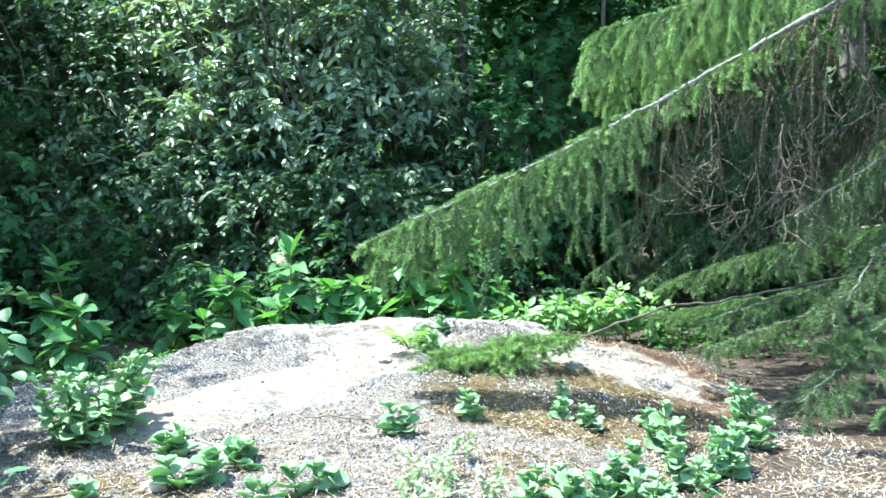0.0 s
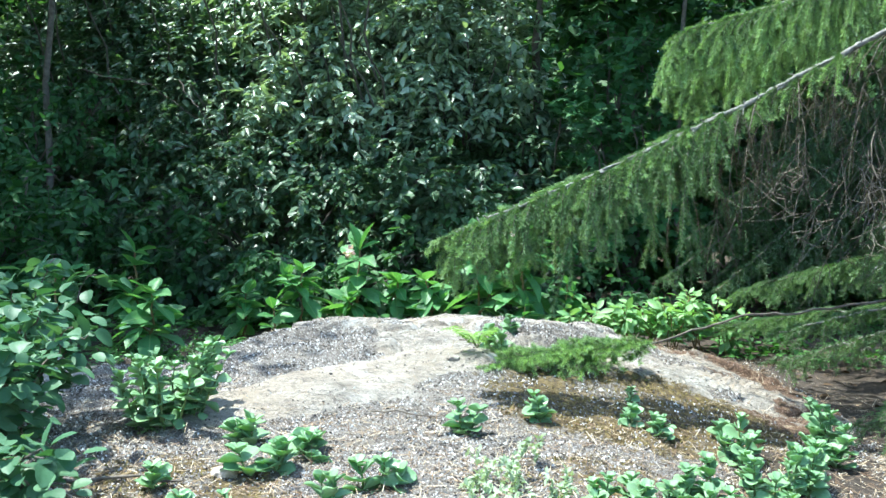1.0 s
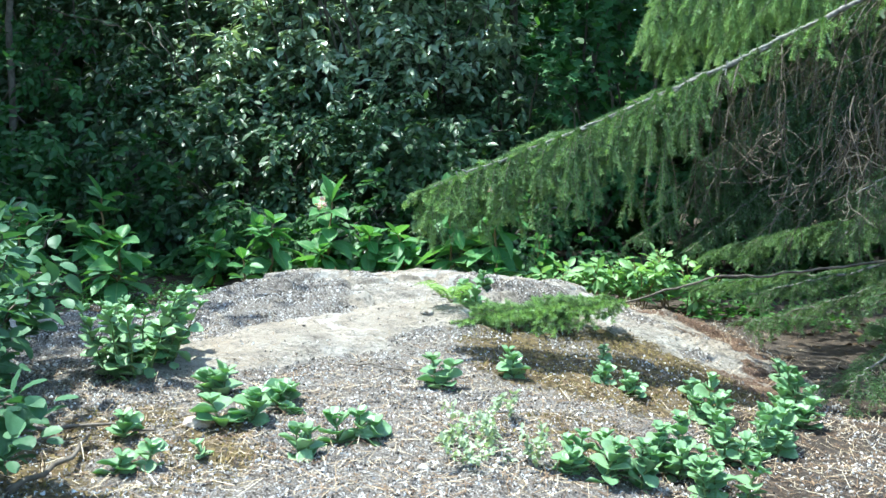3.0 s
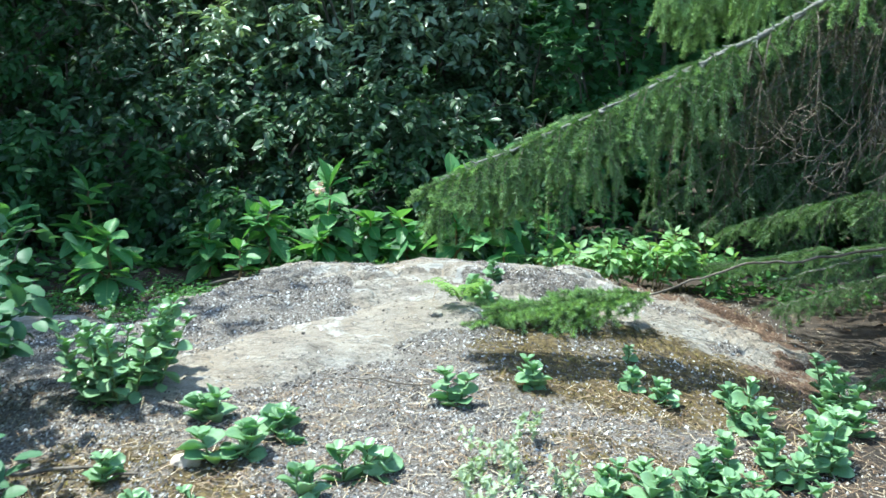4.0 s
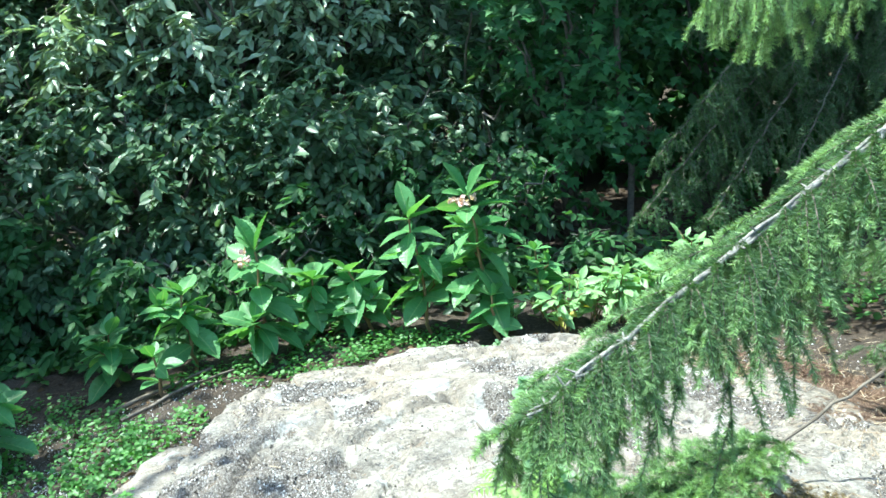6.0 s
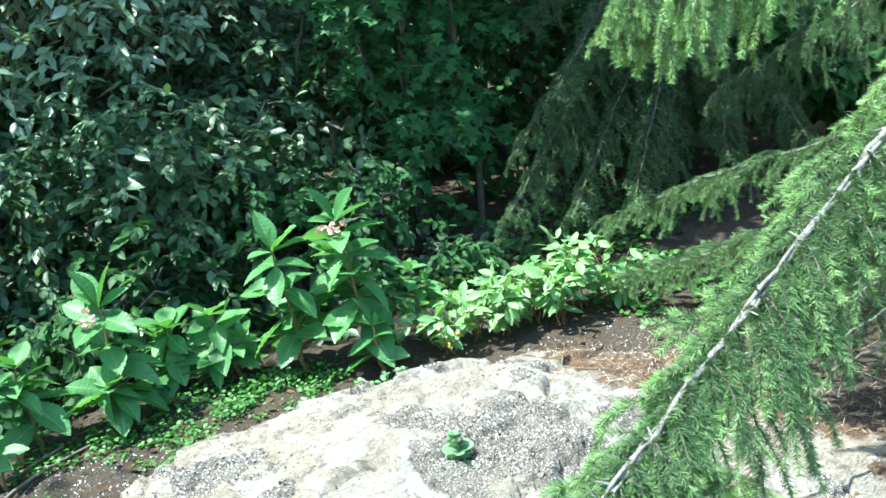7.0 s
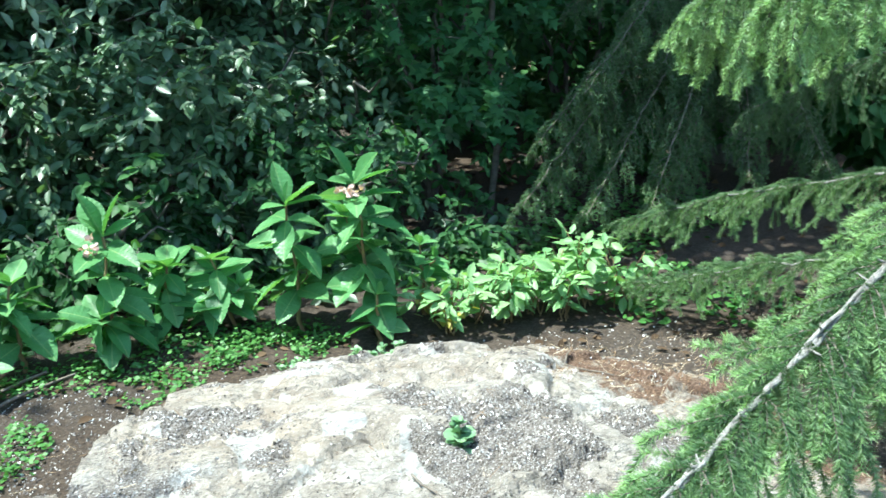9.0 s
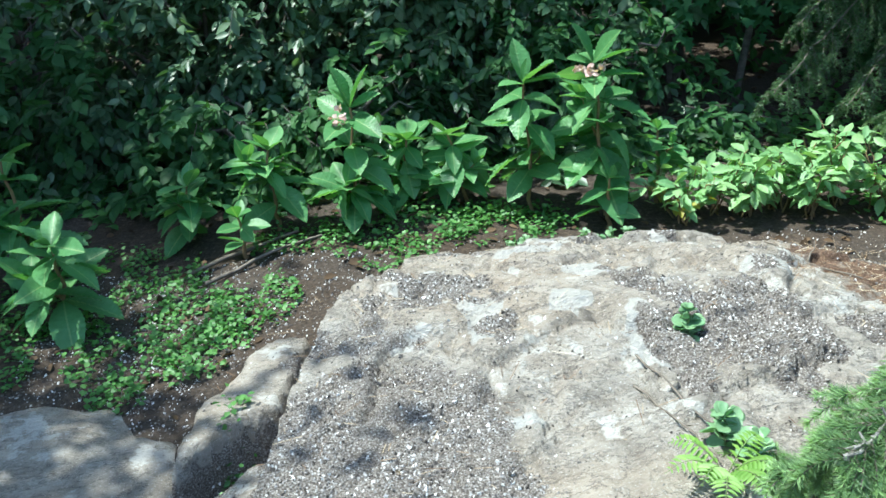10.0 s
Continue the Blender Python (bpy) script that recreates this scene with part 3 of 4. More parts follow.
GREEN = "fleshy pale green stonecrop growing on the gritty rock"
for x, y, h, n, l, k, sp, label in (
        (-1.18, 2.84, 0.21, 22, 0.050, 6, 0.105, "large spreading clump of pale green fleshy stonecrop"),
        (-0.89, 2.70, 0.10, 2, 0.066, 4, 0.03, GREEN), (-0.74, 2.46, 0.09, 3, 0.066, 4, 0.04, GREEN), (-0.72, 2.64, 0.09, 2, 0.062, 4, 0.03, GREEN),
        (-0.52, 2.29, 0.08, 2, 0.050, 4, 0.03, GREEN), (-0.45, 2.39, 0.075, 3, 0.054, 4, 0.04, GREEN),
        (-0.30, 2.83, 0.085, 2, 0.052, 5, 0.015, "small rosette of blue-green stonecrop on grit"), (-0.085, 2.99, 0.085, 2, 0.052, 5, 0.015, "small rosette of blue-green stonecrop on moss"),
        (0.19, 3.33, 0.07, 1, 0.036, 4, 0.02, GREEN), (0.185, 3.07, 0.08, 2, 0.040, 4, 0.03, GREEN), (0.28, 3.03, 0.075, 3, 0.042, 4, 0.035, GREEN),
        (0.45, 2.97, 0.12, 4, 0.048, 5, 0.05, GREEN), (0.47, 3.13, 0.09, 2, 0.046, 4, 0.03, GREEN),
        (0.70, 3.15, 0.10, 3, 0.046, 5, 0.04, GREEN), (0.78, 3.18, 0.15, 3, 0.050, 6, 0.03, "tall leggy stonecrop in the shade of spruce"), (0.88, 3.56, 0.20, 2, 0.050, 7, 0.03, "tall leggy stonecrop in the shade of spruce"),
        (0.07, 2.36, 0.11, 4, 0.046, 6, 0.05, GREEN), (0.20, 2.45, 0.11, 5, 0.046, 6, 0.06, GREEN), (0.33, 2.50, 0.12, 5, 0.046, 6, 0.06, GREEN),
        (0.47, 2.66, 0.12, 6, 0.046, 6, 0.07, GREEN), (0.58, 2.74, 0.12, 5, 0.046, 6, 0.06, GREEN), (0.40, 2.36, 0.12, 5, 0.046, 6, 0.06, GREEN), (0.72, 2.98, 0.09, 3, 0.060, 4, 0.03, GREEN),
        (-0.95, 2.31, 0.07, 2, 0.046, 3, 0.03, GREEN), (-0.87, 2.15, 0.07, 2, 0.046, 4, 0.04, GREEN), (-0.62, 2.58, 0.04, 2, 0.034, 3, 0.03, GREEN), (-0.75, 2.27, 0.04, 1, 0.03, 3, 0.02, GREEN),
        (-0.25, 4.22, 0.085, 2, 0.044, 5, 0.012, "lone bright stonecrop sprout in the grit"), (-0.27, 3.73, 0.10, 3, 0.052, 4, 0.035, "broad-leaved stonecrop beside a small fern"),
        (-0.60, 5.30, 0.06, 6, 0.038, 3, 0.05, "pale whitish stonecrop at the edge of the rock"), (-0.25, 5.33, 0.085, 10, 0.042, 3, 0.09, "pale whitish stonecrop at the edge of the rock")):
    sedum(x, y, h * 0.95, n, l * 0.86, label, k, sp, 0.38 if n > 12 else 0.25)


def silver(x, y, h, n):
    z = floor_height(x, y)
    root = thing("silvery_herb", x, y, z, "pale silvery herb with thin soft leaves on the litter", "plant", "silvery herbs")
    pts = np.concatenate([bend((rng.normal(0, 0.02), rng.normal(0, 0.02), 0), (rng.normal(0, 0.05), rng.normal(0, 0.05), h * rng.uniform(0.6, 1)), 0, 0.003, 14)[3:] for _ in range(n)])
    m = len(pts) * 3
    pts = np.repeat(pts, 3, 0)
    v, f = leaf_cloud(pts, rng.normal(0, 1, (m, 3)) + (0, 0, 0.5), rng.normal(0, 0.4, (m, 3)) + (0, 0, 1), rng.uniform(0.010, 0.022, m), np.full(m, 0.6))
    part("foliage", np_mesh("foliage", v, f, SILVER_LEAF), root)


for x, y, h, n in ((-0.13, 2.50, 0.10, 6), (-0.11, 2.70, 0.07, 3), (-0.16, 2.32, 0.08, 6), (-0.05, 2.36, 0.09, 6), (-0.22, 2.42, 0.06, 4)):
    silver(x, y, h, n)


def fern(x, y):
    z = floor_height(x, y)
    root = thing("fern", x, y, z, "small yellow-green fern growing from a rock crevice", "fern")
    for k, (a, l) in enumerate(((200, 0.15), (250, 0.17), (285, 0.13), (160, 0.12), (320, 0.10), (228, 0.12), (30, 0.09))):
        a = radians(a)
        s = np.linspace(0, 1, 13)
        axis = np.stack([l * s * math.cos(a), l * s * math.sin(a), 0.075 * np.sin(s * 2.2) + 0.01], 1)
        d = np.array([math.cos(a), math.sin(a), 0])
        side = np.array([-d[1], d[0], 0])
        pts = np.concatenate([axis[2:], axis[2:]])
        ln = np.concatenate([0.036 * np.sin(np.pi * (0.15 + 0.85 * s[2:])) + 0.004] * 2)
        sg = np.concatenate([np.ones(11), -np.ones(11)])[:, None]
        v, f = leaf_cloud(pts, sg * side + 0.45 * d + (0, 0, -0.1), np.tile((0.0, 0, 1), (22, 1)) + 0.2 * d, ln, np.full(22, 0.34))
        frond = part("frond", np_mesh("frond", v, f, FERN_LEAF), root)
        v, f = tubes([(axis, 0.0016, 0.0006)], 4)
        part("stalk", np_mesh("stalk", v, f, STEM), frond)


fern(-0.34, 3.62)


# ---- balsams with whorled leaves ----
def balsam(x, y, top, leaf, label, whorls=4, flowers=False, side_shoots=2, seed=1, stem_mat=None):
    """An upright balsam: top is (x, y, z) of its tip."""
    z = floor_height(x, y)
    root = thing("balsam_plant", x, y, z - 0.01, label, "plant", "balsams behind the outcrop")
    r = random.Random(seed)
    tip = (top[0] - x, top[1] - y, top[2] - z)

    def shoot(a, b, rad, n, size, bare):
        pts = bend(a, b, 0, 0.006, 9)
        v, f = tubes([(pts, rad, rad * 0.45)], 7)
        stem = part("stem", np_mesh("stem", v, f, stem_mat or RED_STEM), root)
        turn = r.uniform(0, 360)
        for k in range(n):
            u = bare + (1 - bare) * (k + 0.4) / n
            p = [np.interp(u, np.linspace(0, 1, 9), pts[:, c]) for c in range(3)]
            for i in range(4):
                part("leaf", BALSAM[r.randrange(3)], root, lay(*p, turn + 47 * k + 90 * i + r.gauss(0, 16), 14 - 46 * (1 - u) + r.gauss(0, 22), r.gauss(0, 22), size * r.uniform(0.75, 1.1) * (0.72 + 0.4 * math.sin(math.pi * u))))
        for i in range(5):
            crest = flowers and rad > 0.008 and i < 2
            part("leaf", BALSAM[2], root, lay(*b, (70 - 160 * i if crest else turn + 90 * i + r.gauss(0, 18)), 68 if crest else 32 + r.gauss(0, 24), r.gauss(0, 14), size * (0.86 if crest else r.uniform(0.45, 0.95))))
        return pts

    main = shoot((0, 0, 0), tip, 0.010, whorls, leaf, 0.28)
    for k in range(side_shoots):
        a = r.uniform(0, 6.28)
        s = main[r.randrange(2, 6)]
        l = tip[2] * r.uniform(0.28, 0.42)
        shoot(tuple(s), (s[0] + l * 0.7 * math.cos(a), s[1] + l * 0.7 * math.sin(a), s[2] + l * 0.75), 0.006, 2, leaf * 0.75, 0.4)
    if flowers:
        for k in range(flowers):
            c = np.array(tip) + (r.gauss(-0.035, 0.025), r.gauss(-0.085, 0.02), r.gauss(-0.005, 0.022))
            n = 8
            d = rng.normal(0, 1, (n, 3)) + (0, -0.4, 0)
            v, f = leaf_cloud(np.tile(c, (n, 1)) + rng.normal(0, 0.004, (n, 3)), d, rng.normal(0, 1, (n, 3)), rng.uniform(0.018, 0.030, n), np.full(n, 0.95))
            part("flower", np_mesh("flower", v, f, PETAL), root, label="pale pink flower")
    return root


TALL = "balsam with broad toothed green leaves, rooted behind the rock"
balsam(-0.22, 5.62, (-0.29, 5.62, 1.09), 0.222, "tall balsam with pale pink flowers and large leaves", 5, 6, 2, 3)
balsam(-0.52, 5.72, (-0.56, 5.70, 1.00), 0.222, TALL, 4, 0, 1, 5)
balsam(-0.80, 5.80, (-0.88, 5.82, 0.76), 0.192, TALL, 4, 0, 1, 25)
balsam(-1.28, 5.62, (-1.27, 5.66, 0.95), 0.222, "balsam with dull pink buds and drooping leaves", 4, 5, 1, 8)
balsam(-1.10, 5.85, (-1.06, 5.84, 0.74), 0.200, TALL, 4, 0, 1, 9)
balsam(-1.62, 5.62, (-1.62, 5.62, 0.80), 0.192, TALL, 3, 0, 2, 12)
balsam(-2.02, 5.72, (-1.98, 5.62, 0.66), 0.180, TALL, 3, 0, 1, 14)
balsam(-1.72, 5.42, (-1.73, 5.40, 0.60), 0.132, "young balsam seedling on dark soil", 2, 0, 0, 15)
balsam(-2.30, 5.02, (-2.27, 4.95, 0.72), 0.222, "broad dark green balsam in deep shade", 3, 0, 1, 17)
balsam(-2.55, 5.35, (-2.55, 5.30, 0.92), 0.216, "broad dark green balsam in deep shade", 3, 0, 2, 18)
balsam(-0.24, 5.50, (-0.24, 5.47, 0.66), 0.156, TALL, 2, 0, 0, 21)
balsam(-2.75, 4.85, (-2.78, 4.85, 0.80), 0.204, "broad dark green balsam in deep shade", 3, 0, 1, 28)
balsam(0.02, 5.72, (0.0, 5.70, 0.78), 0.120, TALL, 3, 0, 1, 24)


# ---- low pale bush at the back edge of the rock ----
def bramble(x, y, top, leaves, size, label, seed):
    z = floor_height(x, y)
    root = thing("bramble_bush", x, y, z, label, "bush", "low bushes behind the outcrop")
    r = random.Random(seed)
    for s in range(6):
        a = r.uniform(0, 6.28)
        l = 0.17 * r.uniform(0.3, 1)
        e = (l * math.cos(a), l * math.sin(a) * 0.8, top * r.uniform(0.65, 1.0))
        pts = bend((r.gauss(0, 0.02), r.gauss(0, 0.02), 0), e, -0.02, 0.008, 9)
        v, f = tubes([(pts, 0.004, 0.002)], 5)
        part("stem", np_mesh("stem", v, f, RED_STEM), root)
        for k in range(leaves // 6):
            u = r.uniform(0.25, 1)
            p = [np.interp(u, np.linspace(0, 1, 9), pts[:, c]) for c in range(3)]
            h = r.uniform(0, 360)
            out = r.uniform(0, 0.05)
            c = (p[0] - out * math.sin(radians(h)), p[1] + out * math.cos(radians(h)), p[2])
            yellow = x < 0.12 and c[2] < 0.13 and r.random() < 0.5
            part("leaf", YELLOWED[0] if yellow else BRAMBLE[r.randrange(2)], root, lay(*c, h, 4 + r.gauss(0, 30), r.gauss(0, 26), size * r.uniform(0.6, 1.2)))


for k, (x, y, t, n) in enumerate(((0.06, 5.50, 0.27, 91), (0.22, 5.58, 0.30, 102), (0.36, 5.50, 0.30, 102), (0.50, 5.60, 0.33, 102), (0.62, 5.50, 0.34, 102), (0.76, 5.62, 0.40, 102), (0.90, 5.55, 0.34, 81))):
    bramble(x, y, t * 0.98, int(n * 1.25), 0.076, "light green bramble with small pointed leaves" if k else "light green bramble with some yellowed leaves", 40 + k)


# ---- near shrub with round leaves ----
def round_shrub(x, y, width, top, leaves, size, label, seed):
    z = floor_height(x, y)
    root = thing("snowberry_shrub", x, y, z, label, "shrub", "round-leaved shrubs")
    r = random.Random(seed)
    for s in range(9):
        a = r.uniform(0, 6.28)
        l = width * math.sqrt(r.random())
        e = (l * math.cos(a), l * math.sin(a), top * r.uniform(0.55, 1.0))
        pts = bend((r.gauss(0, 0.04), r.gauss(0, 0.04), 0), e, -0.06, 0.01, 12)
        v, f = tubes([(pts, 0.005, 0.002)], 5)
        part("stem", np_mesh("stem", v, f, DEAD), root)
        for k in range(leaves // 9):
            u = r.uniform(0.15, 1)
            p = [np.interp(u, np.linspace(0, 1, 12), pts[:, c]) for c in range(3)]
            h = r.uniform(0, 360)
            out = r.uniform(0, 0.10)
            part("leaf", ROUND[r.randrange(2)], root, lay(p[0] - out * math.sin(radians(h)), p[1] + out * math.cos(radians(h)), p[2] + r.gauss(0, 0.02), h, r.gauss(-8, 22), r.gauss(0, 20), size * r.uniform(0.65, 1.2)))


round_shrub(-1.58, 2.72, 0.28, 0.52, 560, 0.052, "dense shrub with rounded grey-green leaves", 61)
round_shrub(-1.44, 2.34, 0.26, 0.42, 620, 0.052, "dense shrub with rounded grey-green leaves", 62)
round_shrub(-1.15, 1.98, 0.18, 0.22, 280, 0.047, "low sprawling shrub with rounded green leaves", 63)
round_shrub(-1.95, 3.05, 0.30, 0.55, 400, 0.052, "dense shrub with rounded grey-green leaves", 64)


# ---- ground cover ----
def groundcover(label, spots, per_m2, size):
    pts = []
    for x, y, rx, ry in spots:
        n = int(per_m2 * rx * ry * 3.1)
        a, d = rng.uniform(0, 2 * np.pi, n), np.sqrt(rng.uniform(0, 1, n))
        for px, py in zip(x + rx * d * np.cos(a), y + ry * d * np.sin(a)):
            if fractal(px, py, 5.0, 71, 3) > -0.18:
                pts.append((px, py, floor_height(px, py) + abs(rng.normal(0.01, 0.025))))
    pts = np.array(pts)
    n = len(pts)
    v, f = leaf_cloud(pts, rng.normal(0, 1, (n, 3)) * (1, 1, 0.3), rng.normal(0, 0.4, (n, 3)) + (0, 0, 1), rng.uniform(0.6, 1.2, n) * size, rng.uniform(0.8, 1.1, n))
    tagged(new("groundcover", np_mesh("groundcover", v, f, HERB_LEAF)), label, "groundcover", kind="stuff")


groundcover("bright green small-leaved weeds covering the damp soil", ((-1.95, 4.85, 0.30, 0.35), (-2.25, 5.25, 0.4, 0.35), (-1.62, 5.0, 0.18, 0.22), (-1.95, 4.50, 0.10, 0.10), (-1.45, 4.02, 0.06, 0.14),
                                                                        (-1.0, 5.62, 0.45, 0.22), (-0.55, 5.62, 0.35, 0.14), (-1.5, 5.5, 0.25, 0.12), (-2.6, 4.75, 0.3, 0.3), (-1.15, 5.3, 0.22, 0.12), (-0.75, 5.45, 0.3, 0.10), (-1.75, 4.72, 0.2, 0.2)), 4200, 0.022)
groundcover("low dark understorey herbs below the thicket", ((-1.5, 6.4, 1.6, 0.5), (0.6, 6.3, 0.9, 0.4), (-3.2, 6.0, 0.8, 0.7), (1.6, 6.9, 0.8, 0.6), (1.3, 5.6, 0.5, 0.4)), 700, 0.05)


# ---- spruce ----
def needles(shoots, density, needle, width):
    """Needles round every shoot: a shoot is (points (n, 3), freshness at its end)."""
    P, A, F = [], [], []
    for pts, fresh in shoots:
        seg = np.diff(pts, axis=0)
        ln = np.linalg.norm(seg, axis=1)
        total = ln.sum()
        n = max(6, int(total * density))
        s = rng.uniform(0, total, n)
        c = np.concatenate([[0], np.cumsum(ln)])
        i = np.clip(np.searchsorted(c, s) - 1, 0, len(seg) - 1)
        w = ((s - c[i]) / ln[i])[:, None]
        P.append(pts[i] + seg[i] * w)
        A.append(seg[i] / ln[i][:, None])
        F.append(np.clip((s / total) ** 1.2 * fresh + rng.normal(0, 0.05, n), 0, 1))
    P, A, F = np.concatenate(P), np.concatenate(A), np.concatenate(F)
    n = len(P)
    radial = rng.normal(0, 1, (n, 3)) + (0, 0, 0.25)
    radial -= (radial * A).sum(1)[:, None] * A
    radial /= np.linalg.norm(radial, axis=1)[:, None] + 1e-9
    d = A * rng.uniform(0.35, 0.8, n)[:, None] + radial * 0.85
    d /= np.linalg.norm(d, axis=1)[:, None]
    side = np.cross(d, rng.normal(0, 1, (n, 3)))
    side /= np.linalg.norm(side, axis=1)[:, None] + 1e-9
    L = (needle * rng.uniform(0.75, 1.15, n))[:, None]
    v = np.stack([P - side * width * 0.6, P + side * width * 0.6, P + d * L], 1).reshape(-1, 3)
    f = np.arange(3 * n).reshape(-1, 3)
    return v, f, np.repeat(F, 3)


def hang(p, d, length, droop, n=7):
    """A shoot that leaves p along d and bends downwards."""
    s = np.linspace(0, 1, n)[:, None]
    q = p + d * length * s * (1 - 0.45 * droop * s)
    q[:, 2] -= droop * length * 0.85 * s[:, 0] ** 1.6
    return q


def spruce_branch(tree, pts, shoots, length, droop=0.9, r0=0.018, bare=0.0, fresh=0.5, density=1500, needle=0.018, width=0.0019, axis_needles=0.6, forks=3, label="", tip_scale=0.45, top_lit=0.3, bark=SPRUCE_BARK, end=1.0, sweep=0.0, near_droop=None, knobs=0, tip_fresh=0.0, needle_mat=NEEDLE):
    """A branch: its wood, and under it the needles of all its hanging shoots."""
    o = np.array(tree.location)
    pts = np.asarray(pts, float) - o
    u = np.linspace(0, 1, len(pts))
    fine = np.linspace(0, 1, 40)
    axis = np.stack([np.interp(fine, u, pts[:, c]) for c in range(3)], 1)
    k = np.ones(7) / 7
    pad = np.concatenate([np.repeat(axis[:1], 3, 0), axis, np.repeat(axis[-1:], 3, 0)])
    axis = np.stack([np.convolve(pad[:, c], k, "valid") for c in range(3)], 1) + rng.normal(0, 0.004, (40, 3))
    wood, leafy_shoots = [(axis, r0, 0.003)], []
    ahead = np.gradient(axis, axis=0)
    ahead /= np.linalg.norm(ahead, axis=1)[:, None]
    side = np.cross(ahead, (0, 0, 1.0))
    side /= np.linalg.norm(side, axis=1)[:, None]
    for j in range(shoots):
        s = bare + (end - bare) * (j + rng.uniform(0, 1)) / shoots
        i = min(39, int(s * 39))
        sg = 1 if j % 2 else -1
        l = length * rng.uniform(0.4, 1.2) * (1 - (1 - tip_scale) * s ** 2)
        d = sg * side[i] * rng.uniform(0.35, 1.0) + ahead[i] * (rng.uniform(0.35, 0.8) + sweep) + np.array((0, 0, rng.uniform(0.0, top_lit)))
        d /= np.linalg.norm(d)
        bow = droop if near_droop is None or sg > 0 else near_droop
        q = hang(axis[i], d, l, bow * rng.uniform(0.7, 1.2))
        wood.append((q, 0.0022, 0.0009))
        young = min(1.0, fresh + tip_fresh * s ** 3)
        leafy_shoots.append((q, young))
        for m in range(forks):
            b = rng.integers(1, 6)
            e = q[b + 1 if b < 6 else 6] - q[b]
            e /= np.linalg.norm(e)
            x = (1 if m % 2 else -1) * (ahead[i] - (ahead[i] @ e) * e) + rng.normal(0, 0.22, 3)
            x /= np.linalg.norm(x) + 1e-6
            q2 = hang(q[b], e * 0.75 + x * 0.65, l * rng.uniform(0.25, 0.5), droop * 0.6, 5)
            wood.append((q2, 0.0013, 0.0007))
            leafy_shoots.append((q2, young))
    leafy_shoots.append((axis[int(39 * (1 - axis_needles)):], fresh))
    if knobs:
        k = np.linspace(0, 39, 200)
        bark_line = np.stack([np.interp(k, np.arange(40), axis[:, c]) for c in range(3)], 1) + rng.normal(0, 0.0012, (200, 3))
        wood[0] = (bark_line, np.linspace(r0, 0.003, 200) * (1 + 0.5 * rng.uniform(0, 1, 200) ** 4 + rng.normal(0, 0.05, 200)), 0)
    spurs = [(np.linspace(0, 1, 4)[:, None] * (rng.normal(0, 0.013, 3) + ahead[i] * 0.012) + axis[i], 0.003, 0.0015) for i in rng.integers(4, 38, knobs)]
    branch = part("branch", np_mesh("branch", *tubes(wood[:1] + spurs, 7), bark), tree, label=label)
    tagged(part("shoot_wood", np_mesh("shoot_wood", *tubes(wood[1:], 4), DEAD), branch), kind="stuff")
    v, f, fr = needles(leafy_shoots, density, needle, width)
    tagged(part("needles", np_mesh("needles", v, f, needle_mat, smooth=False, attr={"fresh": fr}), branch), kind="stuff")
    return branch


def dead_twigs(tree, x0, x1, y0, y1, z0, z1, n, length):
    o = np.array(tree.location)
    for k in range(n):
        p = np.array((rng.uniform(x0, x1), rng.uniform(y0, y1), rng.uniform(z0, z1))) - o
        l = length * rng.uniform(0.5, 1.1)
        main = bend(p, p + (rng.normal(-0.10, 0.1), rng.normal(0, 0.1), -l), 0.02, 0.012, 10)
        lines = [(main, 0.0024, 0.001)]
        for m in range(9):
            b = main[rng.integers(2, 9)]
            lines.append((bend(b, b + rng.normal(0, 0.07, 3) + (0, 0, -0.12 * l), 0.01, 0.005, 5), 0.0018, 0.0008))
        v, f = tubes(lines, 4)
        part("dead_twig", np_mesh("dead_twig", v, f, DEAD), tree, label="bare brown dead twig")


def spruce(x, y, height, radius, label):
    z = floor_height(x, y)
    tree = thing("spruce_tree", x, y, z - 0.05, label, "tree")
    v, f = tubes([(bend((0, 0, 0), (0.05, 0.1, height), 0, 0.02, 14), radius, 0.03)], 14)
    part("trunk", np_mesh("trunk", v, f, SPRUCE_BARK), tree)
    return tree


near = spruce(3.37, 4.15, 9.0, 0.15, "large spruce with long drooping branches reaching over the rock")
# the long branch over the rock
LONG = [(3.35, 4.15, 2.62), (1.7, 3.68, 2.22), (1.2, 3.597, 1.962), (0.8, 3.53, 1.736), (0.5, 3.456, 1.575), (0.25, 3.38, 1.447), (0.0, 3.293, 1.325), (-0.25, 3.19, 1.212), (-0.395, 3.126, 1.145)]
spruce_branch(near, LONG, 84, 0.37, 1.2, 0.0105, 0.52, 0.25, 2000, 0.017, 0.0016, label="long drooping branch with knobby grey bark", forks=4, tip_scale=0.40, top_lit=0.3, knobs=110, tip_fresh=0.7)
spruce_branch(near, LONG, 46, 0.44, 1.3, 0.006, 0.12, 0.1, 480, 0.017, 0.0016, label="thinly needled brown inner shoots", forks=3, top_lit=0.0, end=0.54, axis_needles=0.05, needle_mat=BROWN_NEEDLE)
spruce_branch(near, LONG, 100, 0.22, 0.34, 0.005, 0.36, 1.0, 2400, 0.017, 0.0016, label="fresh green side shoots of the long branch", forks=3, tip_scale=0.55, top_lit=0.22, sweep=0.25, near_droop=0.85, axis_needles=0.08)
